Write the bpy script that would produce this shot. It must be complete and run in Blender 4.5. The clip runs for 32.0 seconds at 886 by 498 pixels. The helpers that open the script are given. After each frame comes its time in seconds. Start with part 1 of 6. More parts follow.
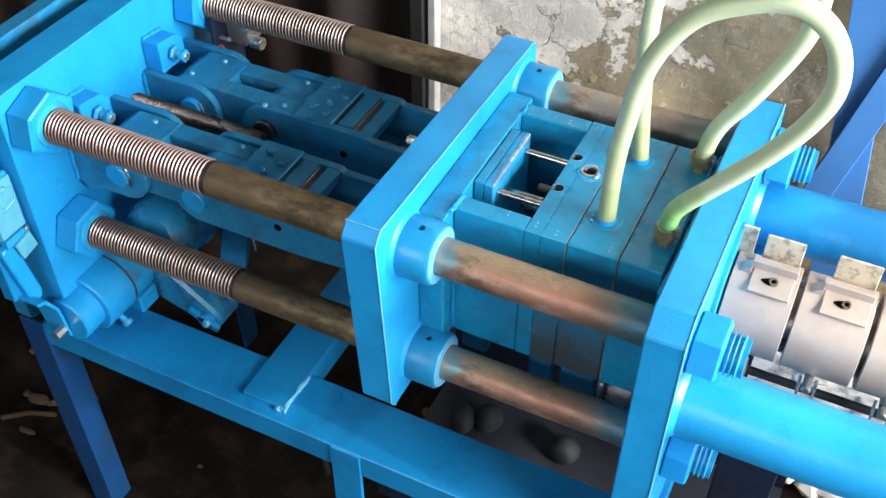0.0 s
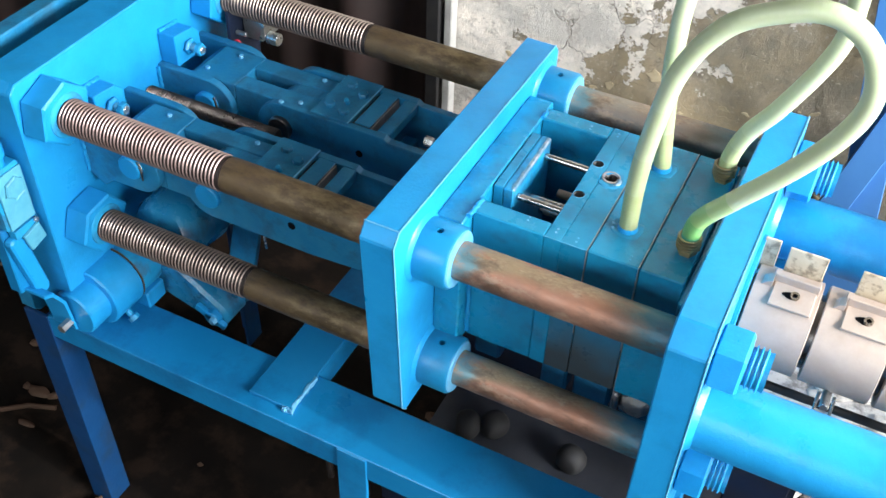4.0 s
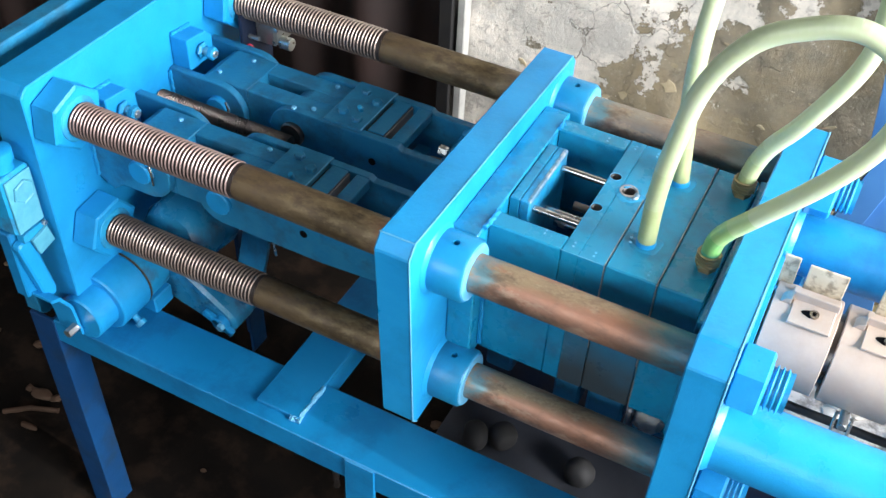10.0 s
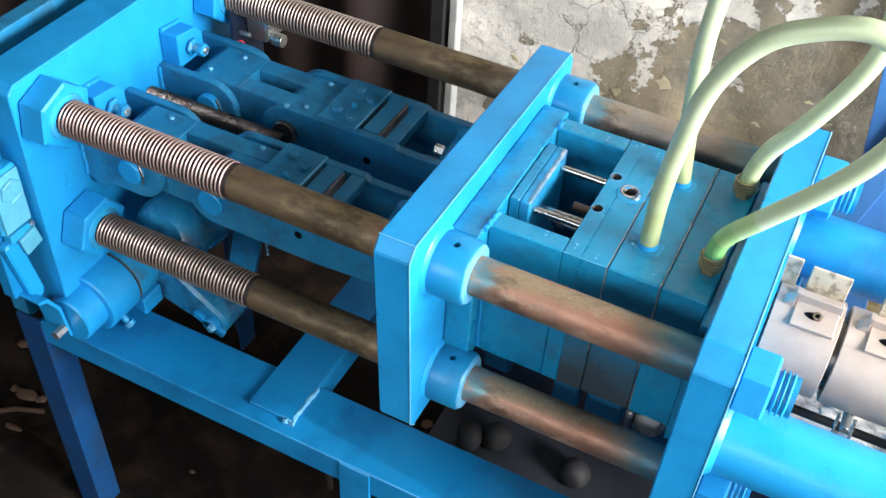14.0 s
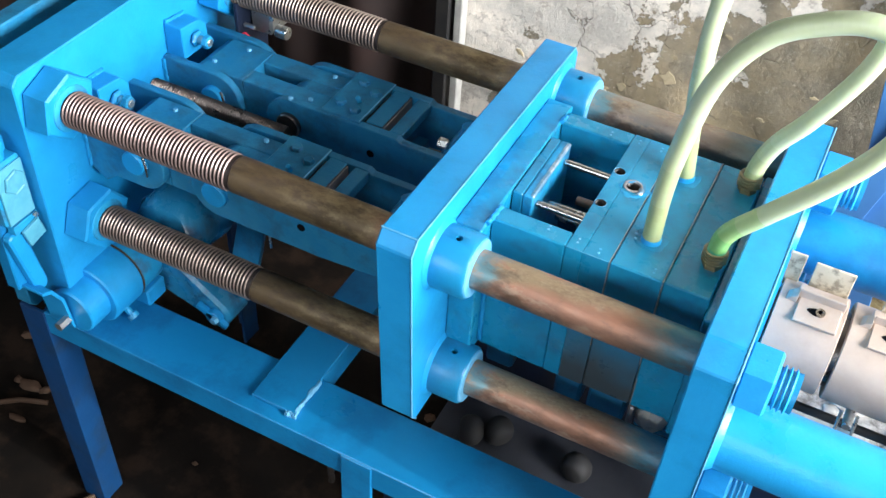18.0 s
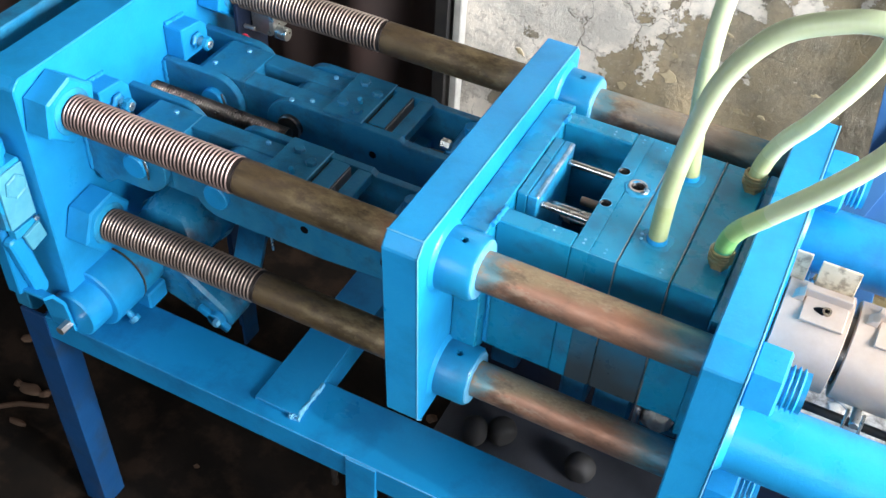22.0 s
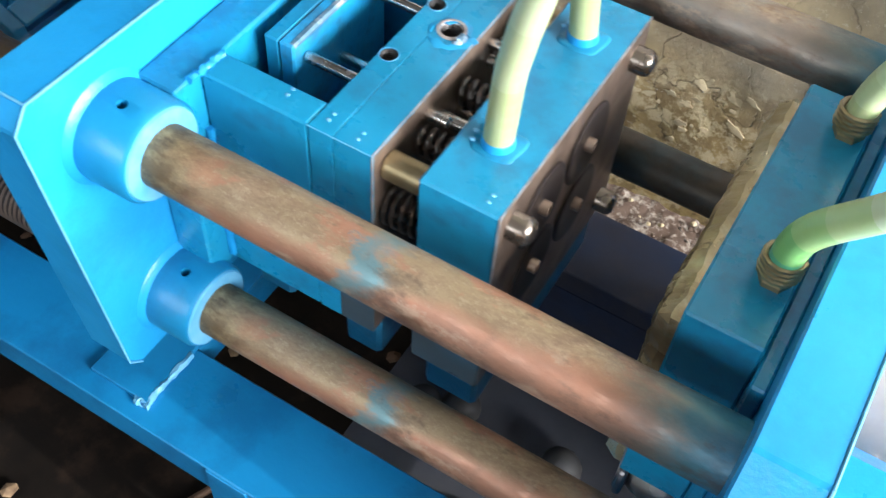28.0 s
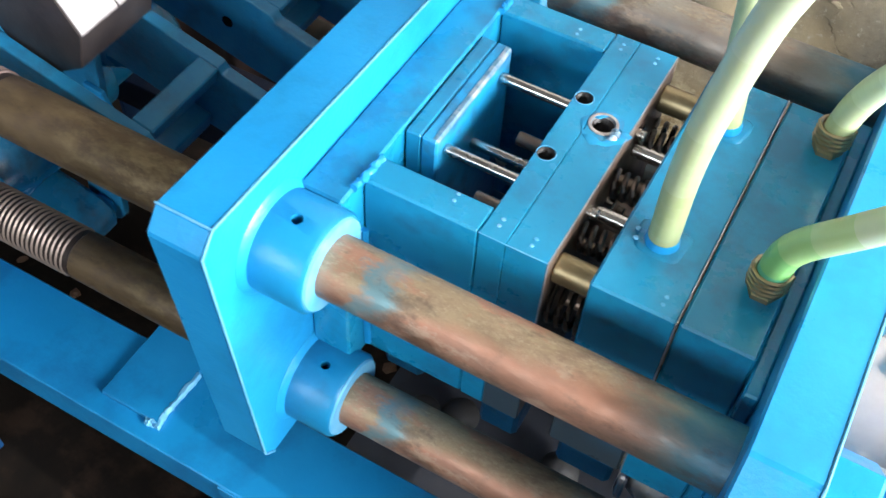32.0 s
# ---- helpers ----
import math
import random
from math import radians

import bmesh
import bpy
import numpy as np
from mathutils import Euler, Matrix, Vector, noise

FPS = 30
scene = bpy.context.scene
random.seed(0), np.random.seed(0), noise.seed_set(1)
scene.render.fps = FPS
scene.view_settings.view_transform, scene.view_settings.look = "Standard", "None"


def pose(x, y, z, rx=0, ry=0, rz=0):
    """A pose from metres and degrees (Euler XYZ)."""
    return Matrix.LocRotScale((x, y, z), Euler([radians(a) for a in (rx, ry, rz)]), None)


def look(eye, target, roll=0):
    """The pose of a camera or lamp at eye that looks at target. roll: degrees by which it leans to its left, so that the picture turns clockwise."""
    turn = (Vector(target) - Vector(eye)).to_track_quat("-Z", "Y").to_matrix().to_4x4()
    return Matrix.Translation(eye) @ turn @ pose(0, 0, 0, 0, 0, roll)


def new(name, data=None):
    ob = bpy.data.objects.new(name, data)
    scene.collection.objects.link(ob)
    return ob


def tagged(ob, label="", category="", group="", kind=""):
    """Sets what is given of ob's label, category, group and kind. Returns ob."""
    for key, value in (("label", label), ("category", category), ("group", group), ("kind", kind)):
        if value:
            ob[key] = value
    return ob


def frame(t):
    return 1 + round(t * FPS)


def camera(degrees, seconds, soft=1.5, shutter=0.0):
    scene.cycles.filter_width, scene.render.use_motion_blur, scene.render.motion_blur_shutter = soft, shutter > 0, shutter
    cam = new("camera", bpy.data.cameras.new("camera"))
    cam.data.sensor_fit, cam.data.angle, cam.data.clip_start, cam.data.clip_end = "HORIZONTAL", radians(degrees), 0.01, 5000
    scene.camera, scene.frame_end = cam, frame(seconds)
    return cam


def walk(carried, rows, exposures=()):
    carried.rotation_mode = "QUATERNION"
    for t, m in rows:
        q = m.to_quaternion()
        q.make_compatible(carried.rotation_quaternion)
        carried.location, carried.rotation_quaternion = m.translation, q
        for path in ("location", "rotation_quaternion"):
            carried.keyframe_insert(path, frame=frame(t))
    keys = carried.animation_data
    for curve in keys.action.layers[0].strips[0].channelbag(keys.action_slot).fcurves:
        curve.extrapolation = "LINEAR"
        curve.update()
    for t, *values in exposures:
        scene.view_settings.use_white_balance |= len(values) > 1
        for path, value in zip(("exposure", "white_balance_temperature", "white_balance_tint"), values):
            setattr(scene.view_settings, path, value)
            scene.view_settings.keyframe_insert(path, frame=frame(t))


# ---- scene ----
cam = camera(46.767, 32.0, shutter=0.5)
walk(cam, [
    (0.0, pose(0.4506, -0.8217, 1.8742, 46.616, -0.210, 25.867)),
    (0.5, pose(0.4570, -0.8279, 1.8745, 46.987, -0.833, 26.606)),
    (1.0, pose(0.4495, -0.8234, 1.8675, 47.093, -0.785, 26.477)),
    (1.5, pose(0.4426, -0.8234, 1.8644, 47.028, -0.822, 26.387)),
    (2.0, pose(0.4404, -0.8224, 1.8612, 47.041, -1.026, 26.229)),
    (2.5, pose(0.4373, -0.8197, 1.8620, 47.026, -1.136, 26.519)),
    (3.0, pose(0.4314, -0.8238, 1.8607, 47.026, -1.532, 26.530)),
    (3.5, pose(0.4273, -0.8226, 1.8588, 46.835, -1.633, 26.608)),
    (4.0, pose(0.4210, -0.8211, 1.8615, 46.770, -1.572, 26.890)),
    (4.5, pose(0.4246, -0.8203, 1.8638, 46.758, -1.364, 27.248)),
    (6.5, pose(0.4166, -0.8264, 1.8629, 46.955, -2.108, 27.906)),
    (7.0, pose(0.4173, -0.8236, 1.8605, 46.977, -2.244, 27.666)),
    (7.5, pose(0.4153, -0.8190, 1.8587, 46.944, -2.370, 27.783)),
    (8.0, pose(0.4103, -0.8167, 1.8595, 46.895, -2.430, 27.685)),
    (8.5, pose(0.4066, -0.8177, 1.8585, 47.082, -2.449, 27.601)),
    (9.0, pose(0.3988, -0.8150, 1.8567, 46.892, -2.460, 27.616)),
    (9.5, pose(0.3990, -0.8151, 1.8580, 46.982, -2.481, 27.634)),
    (10.0, pose(0.3952, -0.8109, 1.8576, 46.877, -2.222, 27.511)),
    (10.5, pose(0.3939, -0.8130, 1.8578, 46.944, -2.563, 27.453)),
    (11.0, pose(0.3901, -0.8111, 1.8552, 46.870, -2.350, 27.302)),
    (11.5, pose(0.3761, -0.8029, 1.8499, 46.042, -2.737, 27.311)),
    (12.0, pose(0.3676, -0.7966, 1.8484, 46.351, -2.759, 26.832)),
    (12.5, pose(0.3662, -0.7960, 1.8505, 46.363, -2.743, 26.635)),
    (13.0, pose(0.3686, -0.7966, 1.8515, 46.534, -2.672, 26.541)),
    (13.5, pose(0.3670, -0.7989, 1.8497, 46.455, -2.827, 26.723)),
    (14.0, pose(0.3652, -0.8008, 1.8505, 46.507, -2.886, 26.671)),
    (14.5, pose(0.3614, -0.7997, 1.8489, 46.403, -3.050, 26.609)),
    (16.5, pose(0.3649, -0.7975, 1.8493, 46.283, -2.982, 26.925)),
    (17.0, pose(0.3680, -0.7995, 1.8505, 46.324, -2.963, 26.954)),
    (17.5, pose(0.3696, -0.8005, 1.8494, 46.289, -3.209, 27.051)),
    (18.0, pose(0.3682, -0.7994, 1.8490, 46.183, -2.963, 27.144)),
    (18.5, pose(0.3709, -0.8012, 1.8513, 46.398, -2.972, 27.288)),
    (19.0, pose(0.3700, -0.8007, 1.8538, 46.377, -2.819, 27.145)),
    (19.5, pose(0.3708, -0.7976, 1.8519, 46.223, -2.516, 26.996)),
    (20.0, pose(0.3684, -0.7963, 1.8521, 46.258, -2.657, 27.018)),
    (20.5, pose(0.3638, -0.7954, 1.8480, 46.177, -2.763, 27.046)),
    (21.0, pose(0.3580, -0.7937, 1.8470, 46.023, -2.782, 26.734)),
    (21.5, pose(0.3525, -0.7937, 1.8462, 45.926, -2.770, 26.571)),
    (22.0, pose(0.3546, -0.7988, 1.8476, 46.108, -2.838, 26.653)),
    (22.5, pose(0.3570, -0.7998, 1.8504, 46.151, -2.713, 26.579)),
    (23.0, pose(0.3569, -0.8002, 1.8515, 46.104, -2.677, 26.734)),
    (23.5, pose(0.3557, -0.7974, 1.8473, 46.050, -2.736, 26.823)),
    (24.0, pose(0.3570, -0.7983, 1.8479, 45.977, -2.645, 26.871)),
    (24.5, pose(0.3544, -0.7860, 1.8375, 45.892, -2.468, 26.773)),
    (25.0, pose(0.3221, -0.6774, 1.7502, 43.763, -2.843, 26.839)),
    (25.5, pose(0.2879, -0.5107, 1.6767, 42.401, -3.675, 27.663)),
    (26.0, pose(0.2842, -0.4415, 1.6328, 40.252, -4.095, 29.675)),
    (26.5, pose(0.2885, -0.3959, 1.6023, 39.626, -3.127, 31.022)),
    (28.5, pose(0.2923, -0.3320, 1.5517, 36.823, -2.986, 31.125)),
    (29.0, pose(0.2900, -0.3279, 1.5528, 36.863, -3.250, 30.502)),
    (29.5, pose(0.2774, -0.3260, 1.5575, 36.503, -3.441, 30.258)),
    (30.0, pose(0.2704, -0.3204, 1.5628, 36.519, -2.661, 30.450)),
    (30.5, pose(0.2779, -0.3169, 1.5610, 36.652, -2.422, 30.634)),
    (31.0, pose(0.2846, -0.3234, 1.5696, 36.775, -2.336, 30.565)),
    (31.5, pose(0.2823, -0.3303, 1.5735, 37.004, -2.720, 29.987)),
    (32.0, pose(0.2825, -0.3568, 1.5921, 37.550, -2.562, 29.249)),
], [(0.0, -0.01), (6.0, 0.05), (24.0, 0.05), (26.0, 0.24), (32.0, 0.22)])

# Plan: x runs along the tie bars, y away from the near bars, z up; floor at z = 0,
# the upper tie bars' axes at z = 1.
ZB = 1.0          # height of the upper bars
ZL = -0.218       # lower bars, from the upper ones
YL = 0.017        # lower bars stand this much further back
YF = 0.379        # far bars
ZM = -0.0985      # machine axis
YM = 0.190
TAU = 2 * math.pi

# ---- light ----
world = bpy.data.worlds.new("daylight")
scene.world = world
world.use_nodes = True
wn = world.node_tree.nodes
sky = wn.new("ShaderNodeTexSky")
sky.sky_type = "NISHITA"
sky.sun_disc = False
sky.sun_elevation = radians(30)
sky.sun_rotation = radians(96)
world.node_tree.links.new(sky.outputs[0], wn["Background"].inputs[0])
wn["Background"].inputs[1].default_value = 0.1


def area_lamp(name, at, target, sx, sy, watts, colour):
    data = bpy.data.lights.new(name, "AREA")
    data.shape, data.size, data.size_y, data.energy, data.color = "RECTANGLE", sx, sy, watts, colour
    ob = new(name, data)
    ob.matrix_world = look(at, target)
    return ob


sun_data = bpy.data.lights.new("sun", "SUN")
sun_data.energy, sun_data.angle, sun_data.color = 2.1, radians(0.6), (1.0, 0.95, 0.88)
sun = new("sun", sun_data)
sun.matrix_world = look((6.0, -0.6, 3.5), (0, 0, 0))
area_lamp("doorway_light", (2.9, -0.22, 1.97), (0.0, 0.0, 0.95), 2.2, 1.1, 425, (0.95, 0.97, 1.0))
# added front fill; the window it stands in is assumed and unseen
area_lamp("assumed_window_light", (-0.2, -2.55, 2.05), (0.0, 0.3, 1.2), 1.6, 0.9, 34, (0.86, 0.94, 1.0))


# ---- materials ----
def material(name, base, rough=0.5, metal=0.0, second=None, scale=20.0, amount=0.5, bump=0.0, bump_scale=200.0, spec=0.5, rough_var=0.0, third=None, third_scale=5.0, third_amount=0.4, piece=0.0, stretch=(1, 1, 1)):
    """A surface with two scales of variation, fine relief and uneven gloss."""
    m = bpy.data.materials.new(name)
    m.use_nodes = True
    t = m.node_tree
    b = t.nodes["Principled BSDF"]
    b.inputs["Roughness"].default_value, b.inputs["Metallic"].default_value = rough, metal
    b.inputs["Specular IOR Level"].default_value = spec
    co = t.nodes.new("ShaderNodeTexCoord")
    mp = t.nodes.new("ShaderNodeMapping")
    mp.inputs["Scale"].default_value = stretch
    t.links.new(co.outputs["Object"], mp.inputs[0])

    def noise_tex(s, detail=6.0, rough_=0.6):
        n = t.nodes.new("ShaderNodeTexNoise")
        n.inputs["Scale"].default_value, n.inputs["Detail"].default_value, n.inputs["Roughness"].default_value = s, detail, rough_
        t.links.new(mp.outputs[0], n.inputs["Vector"])
        return n

    def ramp(src, lo, hi):
        r = t.nodes.new("ShaderNodeMapRange")
        r.inputs["From Min"].default_value, r.inputs["From Max"].default_value = lo, hi
        t.links.new(src, r.inputs["Value"])
        return r.outputs[0]

    def mix(fac, a, c):
        x = t.nodes.new("ShaderNodeMix")
        x.data_type = "RGBA"
        t.links.new(fac, x.inputs["Factor"])
        for sock, val in ((x.inputs["A"], a), (x.inputs["B"], c)):
            if isinstance(val, tuple):
                sock.default_value = (*val, 1)
            else:
                t.links.new(val, sock)
        return x.outputs["Result"]

    col = base
    if second is not None:
        f = t.nodes.new("ShaderNodeMath")
        f.operation = "MULTIPLY"
        f.inputs[1].default_value = amount
        t.links.new(ramp(noise_tex(scale).outputs["Fac"], 0.35, 0.65), f.inputs[0])
        col = mix(f.outputs[0], base, second)
    if third is not None:
        f = t.nodes.new("ShaderNodeMath")
        f.operation = "MULTIPLY"
        f.inputs[1].default_value = third_amount
        t.links.new(ramp(noise_tex(third_scale, 8.0, 0.65).outputs["Fac"], 0.5, 0.62), f.inputs[0])
        col = mix(f.outputs[0], col, third)
    if piece:
        info = t.nodes.new("ShaderNodeObjectInfo")
        hsv = t.nodes.new("ShaderNodeHueSaturation")
        mr = t.nodes.new("ShaderNodeMapRange")
        mr.inputs["To Min"].default_value, mr.inputs["To Max"].default_value = 1 - piece, 1 + piece
        t.links.new(info.outputs["Random"], mr.inputs["Value"])
        t.links.new(mr.outputs[0], hsv.inputs["Value"])
        if isinstance(col, tuple):
            hsv.inputs["Color"].default_value = (*col, 1)
        else:
            t.links.new(col, hsv.inputs["Color"])
        col = hsv.outputs[0]
    if isinstance(col, tuple):
        b.inputs["Base Color"].default_value = (*col, 1)
    else:
        t.links.new(col, b.inputs["Base Color"])
    if rough_var:
        mr = t.nodes.new("ShaderNodeMapRange")
        mr.inputs["To Min"].default_value, mr.inputs["To Max"].default_value = max(rough - rough_var, 0.02), min(rough + rough_var, 1)
        mr.inputs["From Min"].default_value, mr.inputs["From Max"].default_value = 0.3, 0.7
        t.links.new(noise_tex(scale * 0.7).outputs["Fac"], mr.inputs["Value"])
        t.links.new(mr.outputs[0], b.inputs["Roughness"])
    if bump:
        bp = t.nodes.new("ShaderNodeBump")
        bp.inputs["Strength"].default_value, bp.inputs["Distance"].default_value = bump, 0.002
        wave = t.nodes.new("ShaderNodeMath")
        wave.operation = "MULTIPLY_ADD"
        wave.inputs[1].default_value = 1.1
        t.links.new(noise_tex(bump_scale / 7, 3.0).outputs["Fac"], wave.inputs[0])
        t.links.new(noise_tex(bump_scale, 4.0).outputs["Fac"], wave.inputs[2])
        t.links.new(wave.outputs[0], bp.inputs["Height"])
        t.links.new(bp.outputs[0], b.inputs["Normal"])
    return m


BLUE = material("blue enamel", (0.009, 0.248, 0.56), 0.34, 0.0, (0.014, 0.290, 0.61), 14, 0.8, 0.24, 230, 0.5, 0.10, (0.006, 0.17, 0.36), 9, 0.4)
BLUE_MOULD = material("blue mould paint", (0.008, 0.22, 0.40), 0.30, 0.0, (0.010, 0.26, 0.46), 30, 0.8, 0.08, 300, 0.5, 0.10, (0.02, 0.10, 0.20), 16, 0.5)


def faded(m, lo, hi, grey):
    """Paint that thins out to bare grey metal low on a part."""
    t = m.node_tree
    b = t.nodes["Principled BSDF"]
    link = b.inputs["Base Color"].links[0]
    src = link.from_socket
    co = t.nodes.new("ShaderNodeTexCoord")
    sep = t.nodes.new("ShaderNodeSeparateXYZ")
    t.links.new(co.outputs["Object"], sep.inputs[0])
    n = t.nodes.new("ShaderNodeTexNoise")
    n.inputs["Scale"].default_value = 14
    t.links.new(co.outputs["Object"], n.inputs["Vector"])
    add = t.nodes.new("ShaderNodeMath")
    add.operation = "MULTIPLY_ADD"
    add.inputs[1].default_value = 0.10
    t.links.new(n.outputs["Fac"], add.inputs[0])
    t.links.new(sep.outputs[2], add.inputs[2])
    r = t.nodes.new("ShaderNodeMapRange")
    r.inputs["From Min"].default_value, r.inputs["From Max"].default_value = hi, lo
    t.links.new(add.outputs[0], r.inputs["Value"])
    x = t.nodes.new("ShaderNodeMix")
    x.data_type = "RGBA"
    t.links.new(r.outputs[0], x.inputs["Factor"])
    t.links.new(src, x.inputs["A"])
    x.inputs["B"].default_value = (*grey, 1)
    t.links.new(x.outputs["Result"], b.inputs["Base Color"])
    return m


BLUE_FADED = faded(material("blue mould paint over bare steel", (0.008, 0.22, 0.40), 0.32, 0.0, (0.010, 0.26, 0.46), 30, 0.8, 0.08, 300, 0.5, 0.10, (0.02, 0.10, 0.20), 16, 0.5), 0.08, 0.19, (0.050, 0.066, 0.075))
BLUE_WORN = material("worn blue paint", (0.008, 0.26, 0.52), 0.42, 0.0, (0.02, 0.31, 0.56), 30, 0.8, 0.25, 120, 0.5, 0.15, (0.03, 0.10, 0.19), 22, 0.7)
# deeper than the platen blue: weaker light low down is put into it
BLUE_FRAME = material("deeper blue frame paint", (0.005, 0.172, 0.395), 0.36, 0.0, (0.008, 0.200, 0.445), 12, 0.8, 0.2, 150, 0.5, 0.10, (0.006, 0.085, 0.22), 7, 0.55)
BLUE_BUSH = material("thick blue bush paint", (0.005, 0.165, 0.34), 0.36, 0.0, (0.007, 0.20, 0.40), 20, 0.8, 0.2, 140, 0.5, 0.08, (0.012, 0.11, 0.22), 14, 0.5)
# blue darkened for the shade on the legs and in the link slots
BLUE_SHADED = material("grimy blue paint with shade in it", (0.003, 0.038, 0.125), 0.46, 0.0, (0.005, 0.05, 0.155), 10, 0.8, 0.2, 150, 0.5, 0.10, (0.012, 0.03, 0.06), 9, 0.6)
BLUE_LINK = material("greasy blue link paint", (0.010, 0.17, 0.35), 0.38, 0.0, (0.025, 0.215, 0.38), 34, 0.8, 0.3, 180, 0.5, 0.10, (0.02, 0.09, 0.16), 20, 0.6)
BLUE_CAST = material("greasy blue casting", (0.010, 0.18, 0.37), 0.27, 0.0, (0.03, 0.24, 0.42), 26, 0.8, 0.5, 60, 0.6, 0.14, (0.02, 0.05, 0.09), 16, 0.7)
BLUE_DEEP = material("deep blue paint", (0.045, 0.165, 0.42), 0.45, 0.0, (0.06, 0.20, 0.47), 8, 0.8, 0.08, 200, 0.5, 0.1)
EDGE = material("rubbed paint edge", (0.17, 0.46, 0.68), 0.4, 0.2, (0.05, 0.35, 0.65), 60, 0.6, 0.1, 200)
EDGE_STEEL = material("bare rubbed steel edge", (0.60, 0.55, 0.53), 0.35, 0.7, (0.30, 0.24, 0.22), 70, 0.8, 0.2, 250)
SCUFF = material("scuffed paint and bare metal", (0.22, 0.36, 0.47), 0.36, 0.5, (0.05, 0.22, 0.36), 60, 0.8, 0.4, 160, third=(0.55, 0.58, 0.6), third_scale=40, third_amount=0.7)
STEEL = material("bright steel", (0.62, 0.60, 0.57), 0.24, 1.0, (0.45, 0.43, 0.40), 60, 0.6, 0.05, 400, rough_var=0.08)
BRIGHT_DOME = material("satin polished steel", (0.72, 0.68, 0.65), 0.33, 0.9, (0.5, 0.46, 0.43), 50, 0.7, 0.06, 300, rough_var=0.08)
STEEL_DARK = material("oily dark steel", (0.16, 0.14, 0.13), 0.32, 0.9, (0.07, 0.06, 0.055), 40, 0.7, 0.1, 300, rough_var=0.1)
STEEL_RUST = material("browned steel", (0.36, 0.26, 0.20), 0.38, 0.75, (0.14, 0.10, 0.08), 35, 0.7, 0.15, 200, rough_var=0.1)
BRASS = material("brass", (0.42, 0.34, 0.20), 0.4, 0.85, (0.28, 0.21, 0.11), 60, 0.6, 0.05, 300, rough_var=0.08)
PIN_STEEL = material("oily bearing steel", (0.34, 0.29, 0.25), 0.27, 0.95, (0.20, 0.16, 0.13), 45, 0.7, 0.06, 250, rough_var=0.08)
CAST = material("greasy cast iron", (0.46, 0.38, 0.22), 0.3, 0.6, (0.24, 0.19, 0.11), 30, 0.8, 0.4, 140, rough_var=0.15, third=(0.62, 0.58, 0.42), third_scale=26, third_amount=0.6)
LINK_DARK = material("dark machined steel", (0.055, 0.045, 0.045), 0.4, 0.6, (0.10, 0.08, 0.075), 30, 0.7, 0.1, 200)
LINK_BRIGHT = material("ground steel face", (0.36, 0.33, 0.33), 0.46, 0.5, (0.26, 0.23, 0.23), 24, 0.8, 0.08, 200)
CERAMIC = material("tan heater jacket", (0.43, 0.345, 0.29), 0.5, 0.3, (0.34, 0.265, 0.215), 24, 0.8, 0.12, 120, rough_var=0.1, third=(0.52, 0.45, 0.39), third_scale=12, third_amount=0.5)
SPLATTER = material("whitish spattered board", (0.60, 0.58, 0.56), 0.7, 0.0, (0.42, 0.41, 0.40), 16, 0.8, 0.4, 60, third=(0.10, 0.09, 0.085), third_scale=26, third_amount=0.8)
TAN_TAB = material("speckled tan board", (0.50, 0.41, 0.29), 0.7, 0.0, (0.40, 0.31, 0.21), 30, 0.8, 0.2, 90, third=(0.12, 0.09, 0.06), third_scale=70, third_amount=0.7)
# navy dark enough to hold the far beam's shade in its colour
NAVY = material("dark navy paint", (0.008, 0.016, 0.04), 0.62, 0.0, (0.014, 0.014, 0.022), 12, 0.8, 0.2, 120, 0.3, 0.12, third=(0.03, 0.027, 0.03), third_scale=9, third_amount=0.5)
PAN_M = material("oily sheet steel", (0.115, 0.122, 0.148), 0.5, 0.4, (0.075, 0.08, 0.098), 10, 0.8, 0.1, 120, rough_var=0.12)
# near-black that paints the shade in thread grooves and tapped holes
NEAR_BLACK = material("near-black gloss", (0.018, 0.013, 0.012), 0.45, 0.0, (0.04, 0.028, 0.024), 60, 0.6)
# far lower tie bar: no light reaches it, so its shade is coloured in
BAR_SHADED = material("dark tie-bar steel with shade in it", (0.075, 0.058, 0.042), 0.5, 0.4, (0.02, 0.018, 0.016), 25, 0.8, 0.15, 160, third=(0.05, 0.075, 0.08), third_scale=12, third_amount=0.6)
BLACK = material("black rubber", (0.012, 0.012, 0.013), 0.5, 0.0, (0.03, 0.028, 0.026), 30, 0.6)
# black for discs that paint the shade inside holes and recesses
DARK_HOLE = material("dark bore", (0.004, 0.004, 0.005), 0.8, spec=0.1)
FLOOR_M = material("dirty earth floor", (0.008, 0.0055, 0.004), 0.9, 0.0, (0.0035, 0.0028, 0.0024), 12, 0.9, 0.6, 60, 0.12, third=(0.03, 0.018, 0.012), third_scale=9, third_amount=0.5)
CONCRETE = material("pale rubble", (0.66, 0.64, 0.60), 0.85, 0.0, (0.45, 0.43, 0.40), 18, 0.8, 0.6, 50, third=(0.16, 0.14, 0.13), third_scale=24, third_amount=0.8)
CURTAIN = material("dark brown sheet", (0.032, 0.016, 0.013), 0.6, 0.0, (0.016, 0.010, 0.009), 5, 0.8, 0.1, 60)
POST_M = material("dark steel post", (0.025, 0.025, 0.027), 0.5, 0.4, (0.05, 0.045, 0.04), 20, 0.6)
GREY_BEAM = material("weathered grey post", (0.42, 0.41, 0.38), 0.8, 0.0, (0.28, 0.27, 0.25), 20, 0.7, 0.3, 80)
